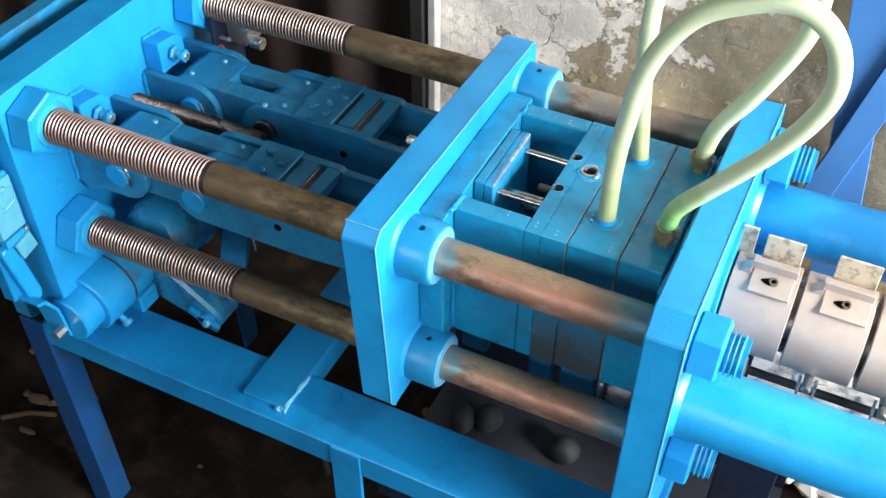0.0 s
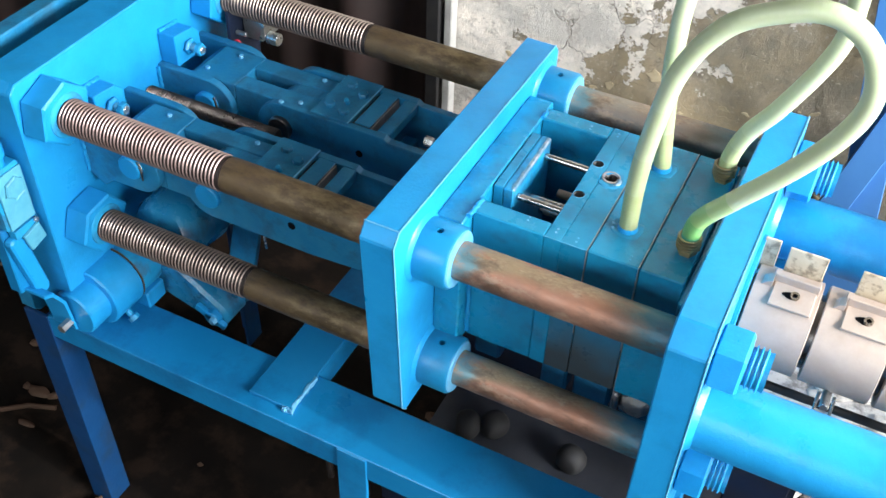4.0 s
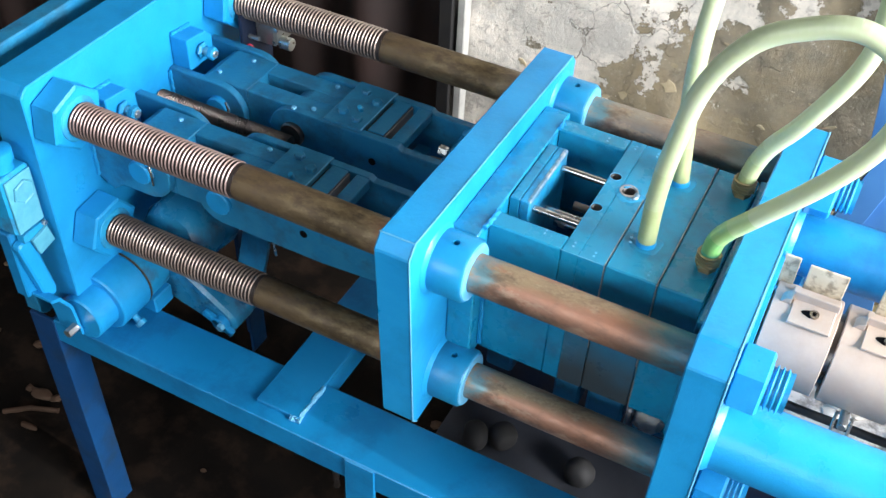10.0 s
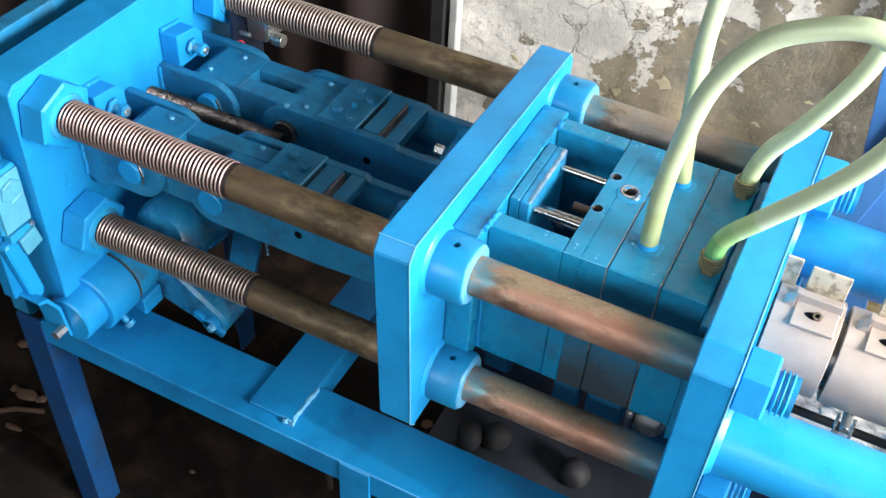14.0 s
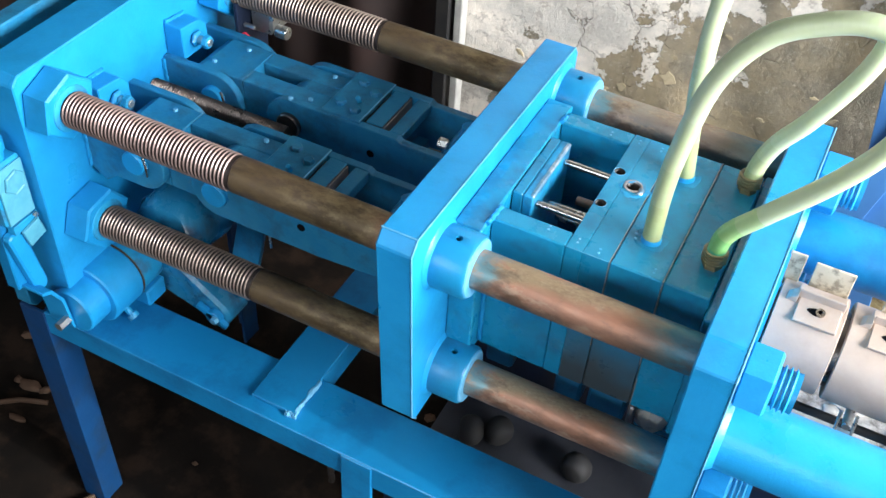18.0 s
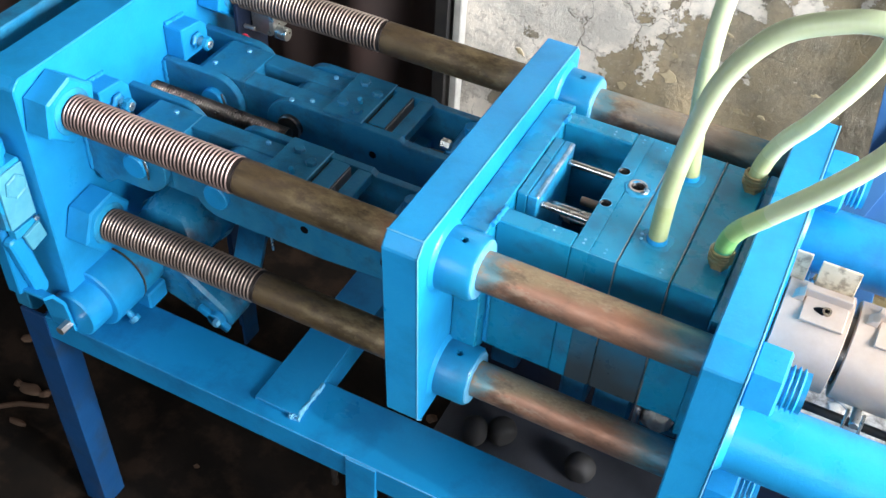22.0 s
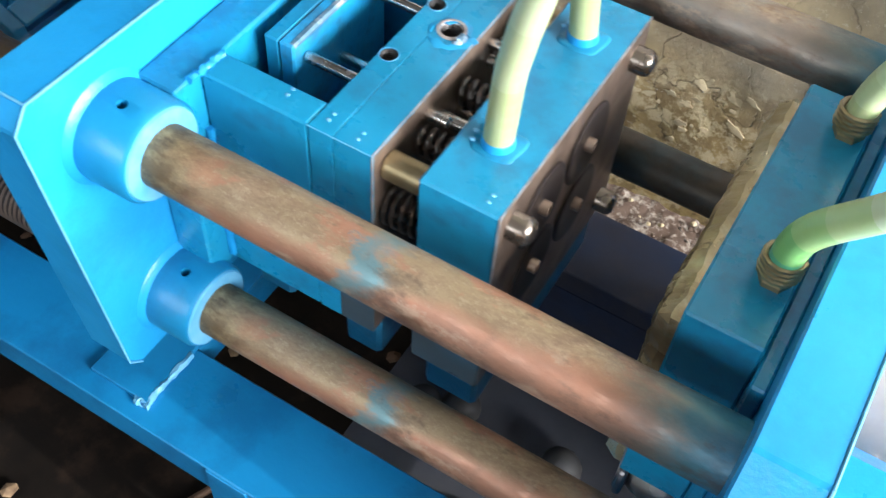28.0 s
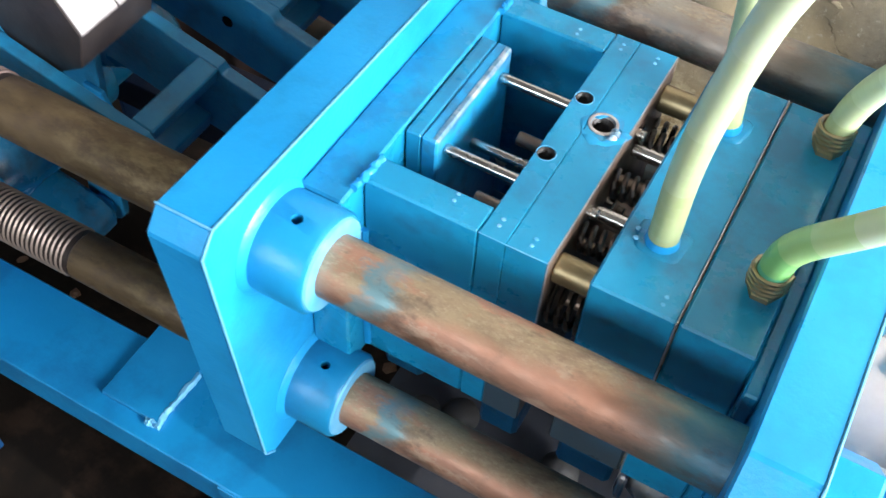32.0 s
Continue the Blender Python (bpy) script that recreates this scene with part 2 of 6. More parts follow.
DEBRIS_M = material("crumbling masonry", (0.075, 0.045, 0.032), 0.85, 0.0, (0.14, 0.095, 0.07), 60, 0.8, 0.6, 110, third=(0.45, 0.40, 0.34), third_scale=90, third_amount=0.7)
FLAKE_M = material("loose plaster flake", (0.50, 0.42, 0.28), 0.8, 0.0, (0.34, 0.27, 0.16), 40, 0.8, 0.4, 90, piece=0.25)
ROOM_M = material("soot-dark plaster", (0.16, 0.155, 0.145), 0.9, 0.0, (0.09, 0.085, 0.08), 3, 0.8, 0.3, 40)
RUST = material("rusty scrap", (0.07, 0.035, 0.02), 0.8, 0.1, (0.08, 0.05, 0.03), 30, 0.8, 0.4, 90)
TAN = material("bare chipboard scrap", (0.10, 0.06, 0.035), 0.8, 0.0, (0.30, 0.20, 0.11), 40, 0.8, 0.4, 90)
RED = material("red wire", (0.65, 0.03, 0.07), 0.4)
TIN = material("zinc plating", (0.55, 0.56, 0.55), 0.3, 0.9, (0.40, 0.40, 0.38), 80, 0.6, rough_var=0.08)
SWITCH_TEAL = material("pale teal switch paint", (0.07, 0.32, 0.44), 0.45, 0.0, (0.11, 0.38, 0.49), 40, 0.8, 0.2, 160, third=(0.03, 0.2, 0.33), third_scale=18, third_amount=0.5)


def bar_material(name="stained tie-bar steel", copper=(0.40, 0.195, 0.125), gold=(0.33, 0.245, 0.15), fresh=1.0):
    """Tie-bar steel: brown oil film behind the platen; gold wear with painted highlights, copper rust and blue
    overspray before it.
    """
    m = bpy.data.materials.new(name)
    m.use_nodes = True
    t = m.node_tree
    b = t.nodes["Principled BSDF"]
    co = t.nodes.new("ShaderNodeTexCoord")
    sep = t.nodes.new("ShaderNodeSeparateXYZ")
    t.links.new(co.outputs["Object"], sep.inputs[0])
    mp = t.nodes.new("ShaderNodeMapping")
    mp.inputs["Scale"].default_value = (0.5, 1, 1)
    t.links.new(co.outputs["Object"], mp.inputs[0])

    def noisy(s, d=6.0, rough=0.6):
        n = t.nodes.new("ShaderNodeTexNoise")
        n.inputs["Scale"].default_value, n.inputs["Detail"].default_value, n.inputs["Roughness"].default_value = s, d, rough
        t.links.new(mp.outputs[0], n.inputs["Vector"])
        return n.outputs["Fac"]

    def maths(op, a, c, e=None):
        n = t.nodes.new("ShaderNodeMath")
        n.operation = op
        for s, v in zip(n.inputs, (a, c, e)):
            if v is None:
                continue
            if isinstance(v, (int, float)):
                s.default_value = v
            else:
                t.links.new(v, s)
        return n.outputs[0]

    def ranged(src, lo, hi, to=1.0):
        r = t.nodes.new("ShaderNodeMapRange")
        r.inputs["From Min"].default_value, r.inputs["From Max"].default_value, r.inputs["To Max"].default_value = lo, hi, to
        t.links.new(src, r.inputs["Value"])
        return r.outputs[0]

    def mix(fac, a, c):
        x = t.nodes.new("ShaderNodeMix")
        x.data_type = "RGBA"
        t.links.new(fac, x.inputs["Factor"])
        for sock, val in ((x.inputs["A"], a), (x.inputs["B"], c)):
            if isinstance(val, tuple):
                sock.default_value = (*val, 1)
            else:
                t.links.new(val, sock)
        return x.outputs["Result"]

    wob = maths("MULTIPLY", maths("SUBTRACT", noisy(30), 0.5), 0.10)
    along = maths("ADD", sep.outputs[0], wob)
    brown = mix(ranged(noisy(9), 0.35, 0.65), (0.11, 0.075, 0.042), (0.22, 0.155, 0.082))
    brown = mix(ranged(noisy(40, 8, 0.7), 0.5, 0.7, 0.7), brown, (0.07, 0.055, 0.045))
    # gold blotches towards the platen paint the bar's mottled highlights
    brown = mix(maths("MULTIPLY", ranged(along, -0.26, -0.06), ranged(noisy(48, 9, 0.72), 0.46, 0.62, 0.85)), brown, (0.40, 0.31, 0.17))
    brown = mix(ranged(noisy(17, 8, 0.7), 0.54, 0.62, 0.6), brown, (0.055, 0.04, 0.03))
    worn = mix(ranged(noisy(42, 10, 0.75), 0.42, 0.62), gold, (0.235, 0.155, 0.105))
    worn = mix(ranged(noisy(26, 9, 0.65), 0.49, 0.56, 0.85), worn, copper)
    # paler patches and flecks paint a broken highlight over the wear
    worn = mix(ranged(noisy(40, 10, 0.75), 0.50, 0.62, 0.55), worn, (0.43, 0.33, 0.21))
    worn = mix(ranged(noisy(230, 8, 0.8), 0.53, 0.66, 0.4), worn, (0.55, 0.46, 0.31))
    # copper rust lies on the lower near side, and takes over towards the fixed platen
    side = maths("MULTIPLY_ADD", sep.outputs[1], -22.0, maths("MULTIPLY_ADD", sep.outputs[2], -22.0, 0.75))
    side = maths("ADD", side, maths("MULTIPLY_ADD", noisy(14), 1.6, -0.8))
    side = maths("ADD", side, ranged(along, 0.07, 0.16, 0.5))
    rust = mix(ranged(noisy(24, 7), 0.40, 0.62), copper, (copper[0] * 0.72, copper[1] * 0.85, copper[2] * 0.95))
    rust = mix(ranged(noisy(32, 10, 0.7), 0.52, 0.59, 0.7), rust, (0.44, 0.32, 0.235))
    rust = mix(ranged(noisy(21, 9, 0.7), 0.53, 0.60, 0.65), rust, (0.20, 0.12, 0.085))
    front = mix(ranged(side, 0.15, 0.65), worn, rust)
    col = mix(ranged(along, -0.10 * fresh, -0.03 * fresh), brown, front)
    # blue overspray: a sharp patch near the bush, a broad veil by the fixed platen
    patch = maths("MULTIPLY", ranged(along, 0.048, 0.054), ranged(along, 0.080, 0.066))
    col = mix(maths("MULTIPLY", patch, ranged(noisy(22), 0.36, 0.56, 0.9)), col, (0.12, 0.24, 0.27))
    col = mix(maths("MULTIPLY", ranged(along, 0.235, 0.30), ranged(noisy(16), 0.28, 0.55, 0.95)), col, (0.10, 0.20, 0.22))
    col = mix(ranged(along, 0.275, 0.33, 0.9), col, (0.02, 0.16, 0.26))
    # oil stains
    d = t.nodes.new("ShaderNodeVectorMath")
    d.operation = "DISTANCE"
    t.links.new(co.outputs["Object"], d.inputs[0])
    d.inputs[1].default_value = (0.112, -0.022, 0.016)
    blot = maths("ADD", d.outputs["Value"], maths("MULTIPLY_ADD", noisy(60), 0.03, -0.015))
    col = mix(ranged(blot, 0.021, 0.013, 0.75), col, (0.10, 0.055, 0.035))
    col = mix(ranged(noisy(19, 9, 0.68), 0.55, 0.62, 0.6), col, (0.10, 0.068, 0.052))
    t.links.new(col, b.inputs["Base Color"])
    b.inputs["Metallic"].default_value = 0.5
    rr = t.nodes.new("ShaderNodeMapRange")
    rr.inputs["From Min"].default_value, rr.inputs["From Max"].default_value = 0.3, 0.7
    rr.inputs["To Min"].default_value, rr.inputs["To Max"].default_value = 0.30, 0.80
    t.links.new(noisy(62, 8, 0.72), rr.inputs["Value"])
    t.links.new(rr.outputs[0], b.inputs["Roughness"])
    bp = t.nodes.new("ShaderNodeBump")
    bp.inputs["Strength"].default_value, bp.inputs["Distance"].default_value = 0.35, 0.0012
    t.links.new(maths("MULTIPLY_ADD", noisy(420, 3), 0.5, noisy(120, 4)), bp.inputs["Height"])
    t.links.new(bp.outputs[0], b.inputs["Normal"])
    return m


BAR_M = bar_material()
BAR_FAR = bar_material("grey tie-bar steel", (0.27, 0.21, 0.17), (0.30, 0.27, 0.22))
THREAD_M = material("oiled thread steel", (0.40, 0.30, 0.275), 0.42, 0.6, (0.22, 0.15, 0.135), 14, 0.8, 0.05, 200, rough_var=0.1)
THREAD_DARK = material("darker thread steel", (0.36, 0.29, 0.25), 0.42, 0.6, (0.20, 0.155, 0.13), 14, 0.8, 0.05, 200, rough_var=0.1)


def hose_material(name, base, second):
    m = material(name, base, 0.34, 0.0, second, 9, 0.8, 0.05, 90, third=(base[0] * 0.8, base[1] * 0.85, base[2] * 0.7), third_scale=14, third_amount=0.5)
    b = m.node_tree.nodes["Principled BSDF"]
    b.inputs["Subsurface Weight"].default_value = 0.3
    b.inputs["Subsurface Radius"].default_value = (0.01, 0.012, 0.006)
    return m


HOSE = hose_material("pale green hose", (0.46, 0.53, 0.33), (0.53, 0.59, 0.41))
HOSE_TINTS = [hose_material("strong green hose", (0.06, 0.30, 0.20), (0.10, 0.36, 0.20)), hose_material("mid green hose", (0.15, 0.36, 0.12), (0.20, 0.42, 0.16)),
              hose_material("greenish hose", (0.26, 0.43, 0.16), (0.32, 0.48, 0.22)), hose_material("faintly green hose", (0.36, 0.48, 0.22), (0.43, 0.53, 0.28))]
HOSE_OLD = [hose_material("olive stained hose", (0.32, 0.37, 0.18), (0.39, 0.44, 0.24)), hose_material("yellowed hose", (0.37, 0.43, 0.24), (0.44, 0.50, 0.30)), hose_material("slightly yellowed hose", (0.42, 0.49, 0.29), (0.49, 0.55, 0.36))]


def milky_material():
    m = material("milky translucent plastic", (0.60, 0.55, 0.49), 0.4, 0.0, (0.52, 0.47, 0.42), 20, 0.6, 0.03, 60)
    b = m.node_tree.nodes["Principled BSDF"]
    b.inputs["Transmission Weight"].default_value = 0.65
    b.inputs["IOR"].default_value = 1.3
    return m


MILKY = milky_material()
# lying cups: the chute's shade is put into the plastic's colour
MILKY_SHADED = material("milky plastic darkened for shade", (0.062, 0.061, 0.062), 0.6, 0.0, (0.045, 0.044, 0.045), 20, 0.6, 0.05, 60)


def wall_material():
    """Damp plaster, whitewash flaking off above, ochre lower down."""
    m = bpy.data.materials.new("flaking plaster")
    m.use_nodes = True
    t = m.node_tree
    b = t.nodes["Principled BSDF"]
    b.inputs["Roughness"].default_value = 0.8
    co = t.nodes.new("ShaderNodeTexCoord")

    def noisy(s, d=8.0, r=0.62):
        n = t.nodes.new("ShaderNodeTexNoise")
        n.inputs["Scale"].default_value, n.inputs["Detail"].default_value, n.inputs["Roughness"].default_value = s, d, r
        t.links.new(co.outputs["Object"], n.inputs["Vector"])
        return n.outputs["Fac"]

    def ranged(src, lo, hi, to=1.0):
        r = t.nodes.new("ShaderNodeMapRange")
        r.inputs["From Min"].default_value, r.inputs["From Max"].default_value, r.inputs["To Max"].default_value = lo, hi, to
        t.links.new(src, r.inputs["Value"])
        return r.outputs[0]

    def mix(fac, a, c):
        x = t.nodes.new("ShaderNodeMix")
        x.data_type = "RGBA"
        t.links.new(fac, x.inputs["Factor"])
        for sock, val in ((x.inputs["A"], a), (x.inputs["B"], c)):
            if isinstance(val, tuple):
                sock.default_value = (*val, 1)
            else:
                t.links.new(val, sock)
        return x.outputs["Result"]

    sep = t.nodes.new("ShaderNodeSeparateXYZ")
    t.links.new(co.outputs["Object"], sep.inputs[0])

    def maths(op, a, c, e=0.0):
        n = t.nodes.new("ShaderNodeMath")
        n.operation = op
        for s, v in zip(n.inputs, (a, c, e)):
            if isinstance(v, (int, float)):
                s.default_value = v
            else:
                t.links.new(v, s)
        return n.outputs[0]

    base = mix(ranged(noisy(6), 0.38, 0.62), (0.165, 0.145, 0.105), (0.29, 0.25, 0.185))
    base = mix(ranged(noisy(26, 9, 0.7), 0.50, 0.64, 0.7), base, (0.14, 0.12, 0.09))
    base = mix(ranged(noisy(2.6), 0.5, 0.62, 0.6), base, (0.42, 0.32, 0.18))
    base = mix(ranged(noisy(70, 6, 0.7), 0.58, 0.68, 0.5), base, (0.48, 0.43, 0.35))
    ochre = mix(ranged(noisy(11, 10, 0.7), 0.40, 0.60), (0.42, 0.29, 0.11), (0.60, 0.45, 0.21))
    ochre = mix(ranged(noisy(5, 6), 0.50, 0.66, 0.7), ochre, (0.17, 0.12, 0.06))
    ochre = mix(ranged(noisy(24, 11, 0.75), 0.50, 0.56, 0.75), ochre, (0.62, 0.52, 0.33))
    ochre = mix(ranged(noisy(15, 10, 0.75), 0.53, 0.57, 0.8), ochre, (0.20, 0.13, 0.05))
    base = mix(ranged(maths("MULTIPLY_ADD", noisy(8), 0.12, sep.outputs[2]), 0.62, 0.50, 0.9), base, ochre)
    # whitewash that still holds on above and beside the post
    hold = maths("MULTIPLY_ADD", sep.outputs[2], 1.05, maths("MULTIPLY", sep.outputs[0], -0.80))
    edge = maths("MULTIPLY_ADD", noisy(7, 12, 0.68), 1.5, maths("SUBTRACT", hold, 1.60))
    flake = ranged(edge, 0.0, 0.018)
    white = mix(ranged(noisy(9, 9, 0.7), 0.42, 0.60), (0.80, 0.73, 0.64), (0.52, 0.49, 0.44))
    white = mix(ranged(noisy(34, 8, 0.7), 0.55, 0.60, 0.8), white, (0.40, 0.36, 0.31))
    flecks = ranged(noisy(17, 10, 0.72), 0.645, 0.66)
    # hairline cracks run through the whitewash
    warp = t.nodes.new("ShaderNodeVectorMath")
    warp.operation = "MULTIPLY_ADD"
    wn_ = t.nodes.new("ShaderNodeTexNoise")
    wn_.inputs["Scale"].default_value, wn_.inputs["Detail"].default_value = 11, 6
    t.links.new(co.outputs["Object"], wn_.inputs["Vector"])
    t.links.new(wn_.outputs["Color"], warp.inputs[0])
    warp.inputs[1].default_value = (0.16, 0.16, 0.16)
    t.links.new(co.outputs["Object"], warp.inputs[2])
    vor = t.nodes.new("ShaderNodeTexVoronoi")
    vor.feature = "DISTANCE_TO_EDGE"
    vor.inputs["Scale"].default_value = 8.5
    t.links.new(warp.outputs[0], vor.inputs["Vector"])
    crack = maths("MULTIPLY", ranged(vor.outputs["Distance"], 0.014, 0.003), ranged(noisy(5), 0.50, 0.60))
    white = mix(maths("MULTIPLY", crack, 0.6), white, (0.14, 0.115, 0.085))
    base = mix(maths("MULTIPLY", crack, 0.35), base, (0.09, 0.075, 0.055))
    base = mix(ranged(noisy(45, 10, 0.8), 0.60, 0.66, 0.8), base, (0.52, 0.47, 0.38))
    col = mix(flake, base, white)
    col = mix(flecks, col, (0.66, 0.60, 0.50))
    t.links.new(col, b.inputs["Base Color"])
    bp = t.nodes.new("ShaderNodeBump")
    bp.inputs["Strength"].default_value, bp.inputs["Distance"].default_value = 1.0, 0.009
    height = maths("MULTIPLY_ADD", noisy(36, 10, 0.7), 0.9, maths("MULTIPLY_ADD", flake, 0.45, maths("MULTIPLY_ADD", crack, -0.5, maths("MULTIPLY", flecks, 0.5))))
    t.links.new(height, bp.inputs["Height"])
    t.links.new(bp.outputs[0], b.inputs["Normal"])
    return m


WALL_M = wall_material()

# ---- building helpers ----
BASES = {}


def thing(name, base, label, category, group="", kind=""):
    """An Empty at the base of a thing; base in plan coordinates (z from the upper bars)."""
    ob = new(name)
    ob.empty_display_size = 0.05
    ob.location = (base[0], base[1], base[2] + ZB)
    BASES[ob.name] = Vector(base)
    return tagged(ob, label, category, group, kind)


def part(name, bm, mat, parent, label="", smooth=False, pivot=None):
    """One mesh under a thing or a part; the bmesh is in plan coordinates. pivot: the part's own origin."""
    base = BASES[parent.name]
    origin = Vector(pivot) if pivot is not None else base
    bmesh.ops.translate(bm, verts=bm.verts, vec=-origin)
    me = bpy.data.meshes.new(name)
    bm.to_mesh(me)
    bm.free()
    me.materials.append(mat)
    if smooth:
        me.shade_smooth()
        for p in me.polygons:
            p.use_smooth = True
        me.set_sharp_from_angle(angle=radians(40))
    ob = new(name, me)
    ob.parent = parent
    ob.location = origin - base
    BASES[ob.name] = origin
    if label:
        tagged(ob, label)
    return ob


def solo(name, bm, mat, label, category, group="", kind="", smooth=False, base=None):
    """A thing that is one mesh, in plan coordinates."""
    if base is None:
        zs = [v.co.z for v in bm.verts]
        xs = [v.co.x for v in bm.verts]
        ys = [v.co.y for v in bm.verts]
        base = ((min(xs) + max(xs)) / 2, (min(ys) + max(ys)) / 2, min(zs))
    bmesh.ops.translate(bm, verts=bm.verts, vec=-Vector(base))
    me = bpy.data.meshes.new(name)
    bm.to_mesh(me)
    bm.free()
    me.materials.append(mat)
    if smooth:
        for p in me.polygons:
            p.use_smooth = True
        me.set_sharp_from_angle(angle=radians(40))
    ob = new(name, me)
    ob.location = (base[0], base[1], base[2] + ZB)
    BASES[ob.name] = Vector(base)
    return tagged(ob, label, category, group, kind)


def box(x0, x1, y0, y1, z0, z1, bevel=0.0015, bm=None, seg=1):
    b = bmesh.new()
    bmesh.ops.create_cube(b, size=1.0)
    bmesh.ops.scale(b, verts=b.verts, vec=(x1 - x0, y1 - y0, z1 - z0))
    bmesh.ops.translate(b, verts=b.verts, vec=((x0 + x1) / 2, (y0 + y1) / 2, (z0 + z1) / 2))
    if bevel:
        bmesh.ops.bevel(b, geom=b.edges[:], offset=bevel, segments=seg, affect="EDGES", profile=0.5)
    return joined(bm, b)


def joined(bm, extra):
    if bm is None:
        return extra
    me = bpy.data.meshes.new("tmp")
    extra.to_mesh(me)
    extra.free()
    bm.from_mesh(me)
    bpy.data.meshes.remove(me)
    return bm


def prism(outline, a0, a1, axis="x", bevel=0.0, bm=None):
    """An outline swept along an axis. outline: (y, z) for x, (x, z) for y, (x, y) for z."""
    b = bmesh.new()

    def at(p, a):
        return {"x": (a, p[0], p[1]), "y": (p[0], a, p[1]), "z": (p[0], p[1], a)}[axis]

    lo = [b.verts.new(at(p, a0)) for p in outline]
    hi = [b.verts.new(at(p, a1)) for p in outline]
    n = len(outline)
    b.faces.new(lo)
    b.faces.new(hi[::-1])
    for i in range(n):
        b.faces.new((lo[i], hi[i], hi[(i + 1) % n], lo[(i + 1) % n])[::-1])
    bmesh.ops.recalc_face_normals(b, faces=b.faces[:])
    if bevel:
        sharp = [e for e in b.edges if e.calc_face_angle(0) > 0.5]
        bmesh.ops.bevel(b, geom=sharp, offset=bevel, segments=1, affect="EDGES")
    return joined(bm, b)


def lathe(profile, axis="x", at=(0, 0, 0), n=32, bm=None, turn=0.0):
    """Turned shape: profile of (along, radius); closed at the ends where the radius is 0."""
    b = bmesh.new()
    rings = []
    for a, r in profile:
        ring = []
        for k in range(n):
            c, s = r * math.cos(TAU * k / n + turn), r * math.sin(TAU * k / n + turn)
            p = {"x": (a, c, s), "y": (c, a, s), "z": (c, s, a)}[axis]
            ring.append(b.verts.new(Vector(p) + Vector(at)))
        rings.append(ring)
    for p, q in zip(rings, rings[1:]):
        for k in range(n):
            b.faces.new((p[k], p[(k + 1) % n], q[(k + 1) % n], q[k]))
    b.faces.new(rings[0])
    b.faces.new(rings[-1])
    bmesh.ops.remove_doubles(b, verts=b.verts, dist=1e-6)
    bmesh.ops.recalc_face_normals(b, faces=b.faces[:])
    return joined(bm, b)


def ring(profile, axis="x", at=(0, 0, 0), n=24):
    """A turned ring: the profile closes on itself and leaves the middle open."""
    b = bmesh.new()
    rings = []
    for a, r in profile:
        c = [(r * math.cos(TAU * k / n), r * math.sin(TAU * k / n)) for k in range(n)]
        rings.append([b.verts.new(Vector({"x": (a, p, q), "y": (p, a, q), "z": (p, q, a)}[axis]) + Vector(at)) for p, q in c])
    for i in range(len(rings)):
        p, q = rings[i], rings[(i + 1) % len(rings)]
        for k in range(n):
            b.faces.new((p[k], p[(k + 1) % n], q[(k + 1) % n], q[k]))
    bmesh.ops.recalc_face_normals(b, faces=b.faces[:])
    return b


def rod(axis, at, a0, a1, r, n=24, ch=0.001, bm=None, turn=0.0):
    ch = min(ch, r * 0.4, abs(a1 - a0) * 0.4)
    return lathe([(a0, r - ch), (a0 + ch, r), (a1 - ch, r), (a1, r - ch)], axis, at, n, bm, turn)


def tube(path, r, n=12, bm=None):
    """A round bar or hose along points."""
    b = bmesh.new()
    pts = [Vector(p) for p in path]
    rings = []
    up = Vector((0.3, 0.5, 0.8)).normalized()
    for i, p in enumerate(pts):
        d = (pts[min(i + 1, len(pts) - 1)] - pts[max(i - 1, 0)]).normalized()
        s = d.cross(up).normalized()
        u = s.cross(d)
        rings.append([b.verts.new(p + r * (math.cos(TAU * k / n) * s + math.sin(TAU * k / n) * u)) for k in range(n)])
    for p, q in zip(rings, rings[1:]):
        for k in range(n):
            b.faces.new((p[k], p[(k + 1) % n], q[(k + 1) % n], q[k]))
    b.faces.new(rings[0])
    b.faces.new(rings[-1])
    bmesh.ops.recalc_face_normals(b, faces=b.faces[:])
    return joined(bm, b)


def turned(bm, m, about):
    """Turn and move a bmesh about a point."""
    c = Vector(about)
    bmesh.ops.transform(bm, matrix=Matrix.Translation(c) @ m @ Matrix.Translation(-c), verts=bm.verts)
    return bm


def smooth_path(points, per=6):
    """Catmull-Rom through points."""
    p = [Vector(q) for q in points]
    p = [2 * p[0] - p[1]] + p + [2 * p[-1] - p[-2]]
    out = []
    for i in range(1, len(p) - 2):
        for k in range(per):
            u = k / per
            a, b, c, d = p[i - 1:i + 3]
            out.append(0.5 * (2 * b + (c - a) * u + (2 * a - 5 * b + 4 * c - d) * u * u + (3 * b - a - 3 * c + d) * u ** 3))
    out.append(p[-2])
    return out


def hex_nut(x0, x1, y, z, r, n_turn=0.0):
    ch = 0.004
    return lathe([(x0, r - ch), (x0 + ch * 0.7, r), (x1 - ch * 0.7, r), (x1, r - ch)], "x", (0, y, z), 6, None, n_turn)


def bolt(parent, at, axis="z", r=0.008, h=0.006, mat=None, turn=0.0, name="bolt"):
    """A hexagon bolt head with a stub of thread."""
    x, y, z = at
    i = "xyz".index(axis)
    bm = lathe([(at[i], r), (at[i] + h * 0.75, r), (at[i] + h, r * 0.85)], axis, tuple(0 if k == i else at[k] for k in range(3)), 6, None, turn)
    return part(name, bm, mat or BLUE, parent)


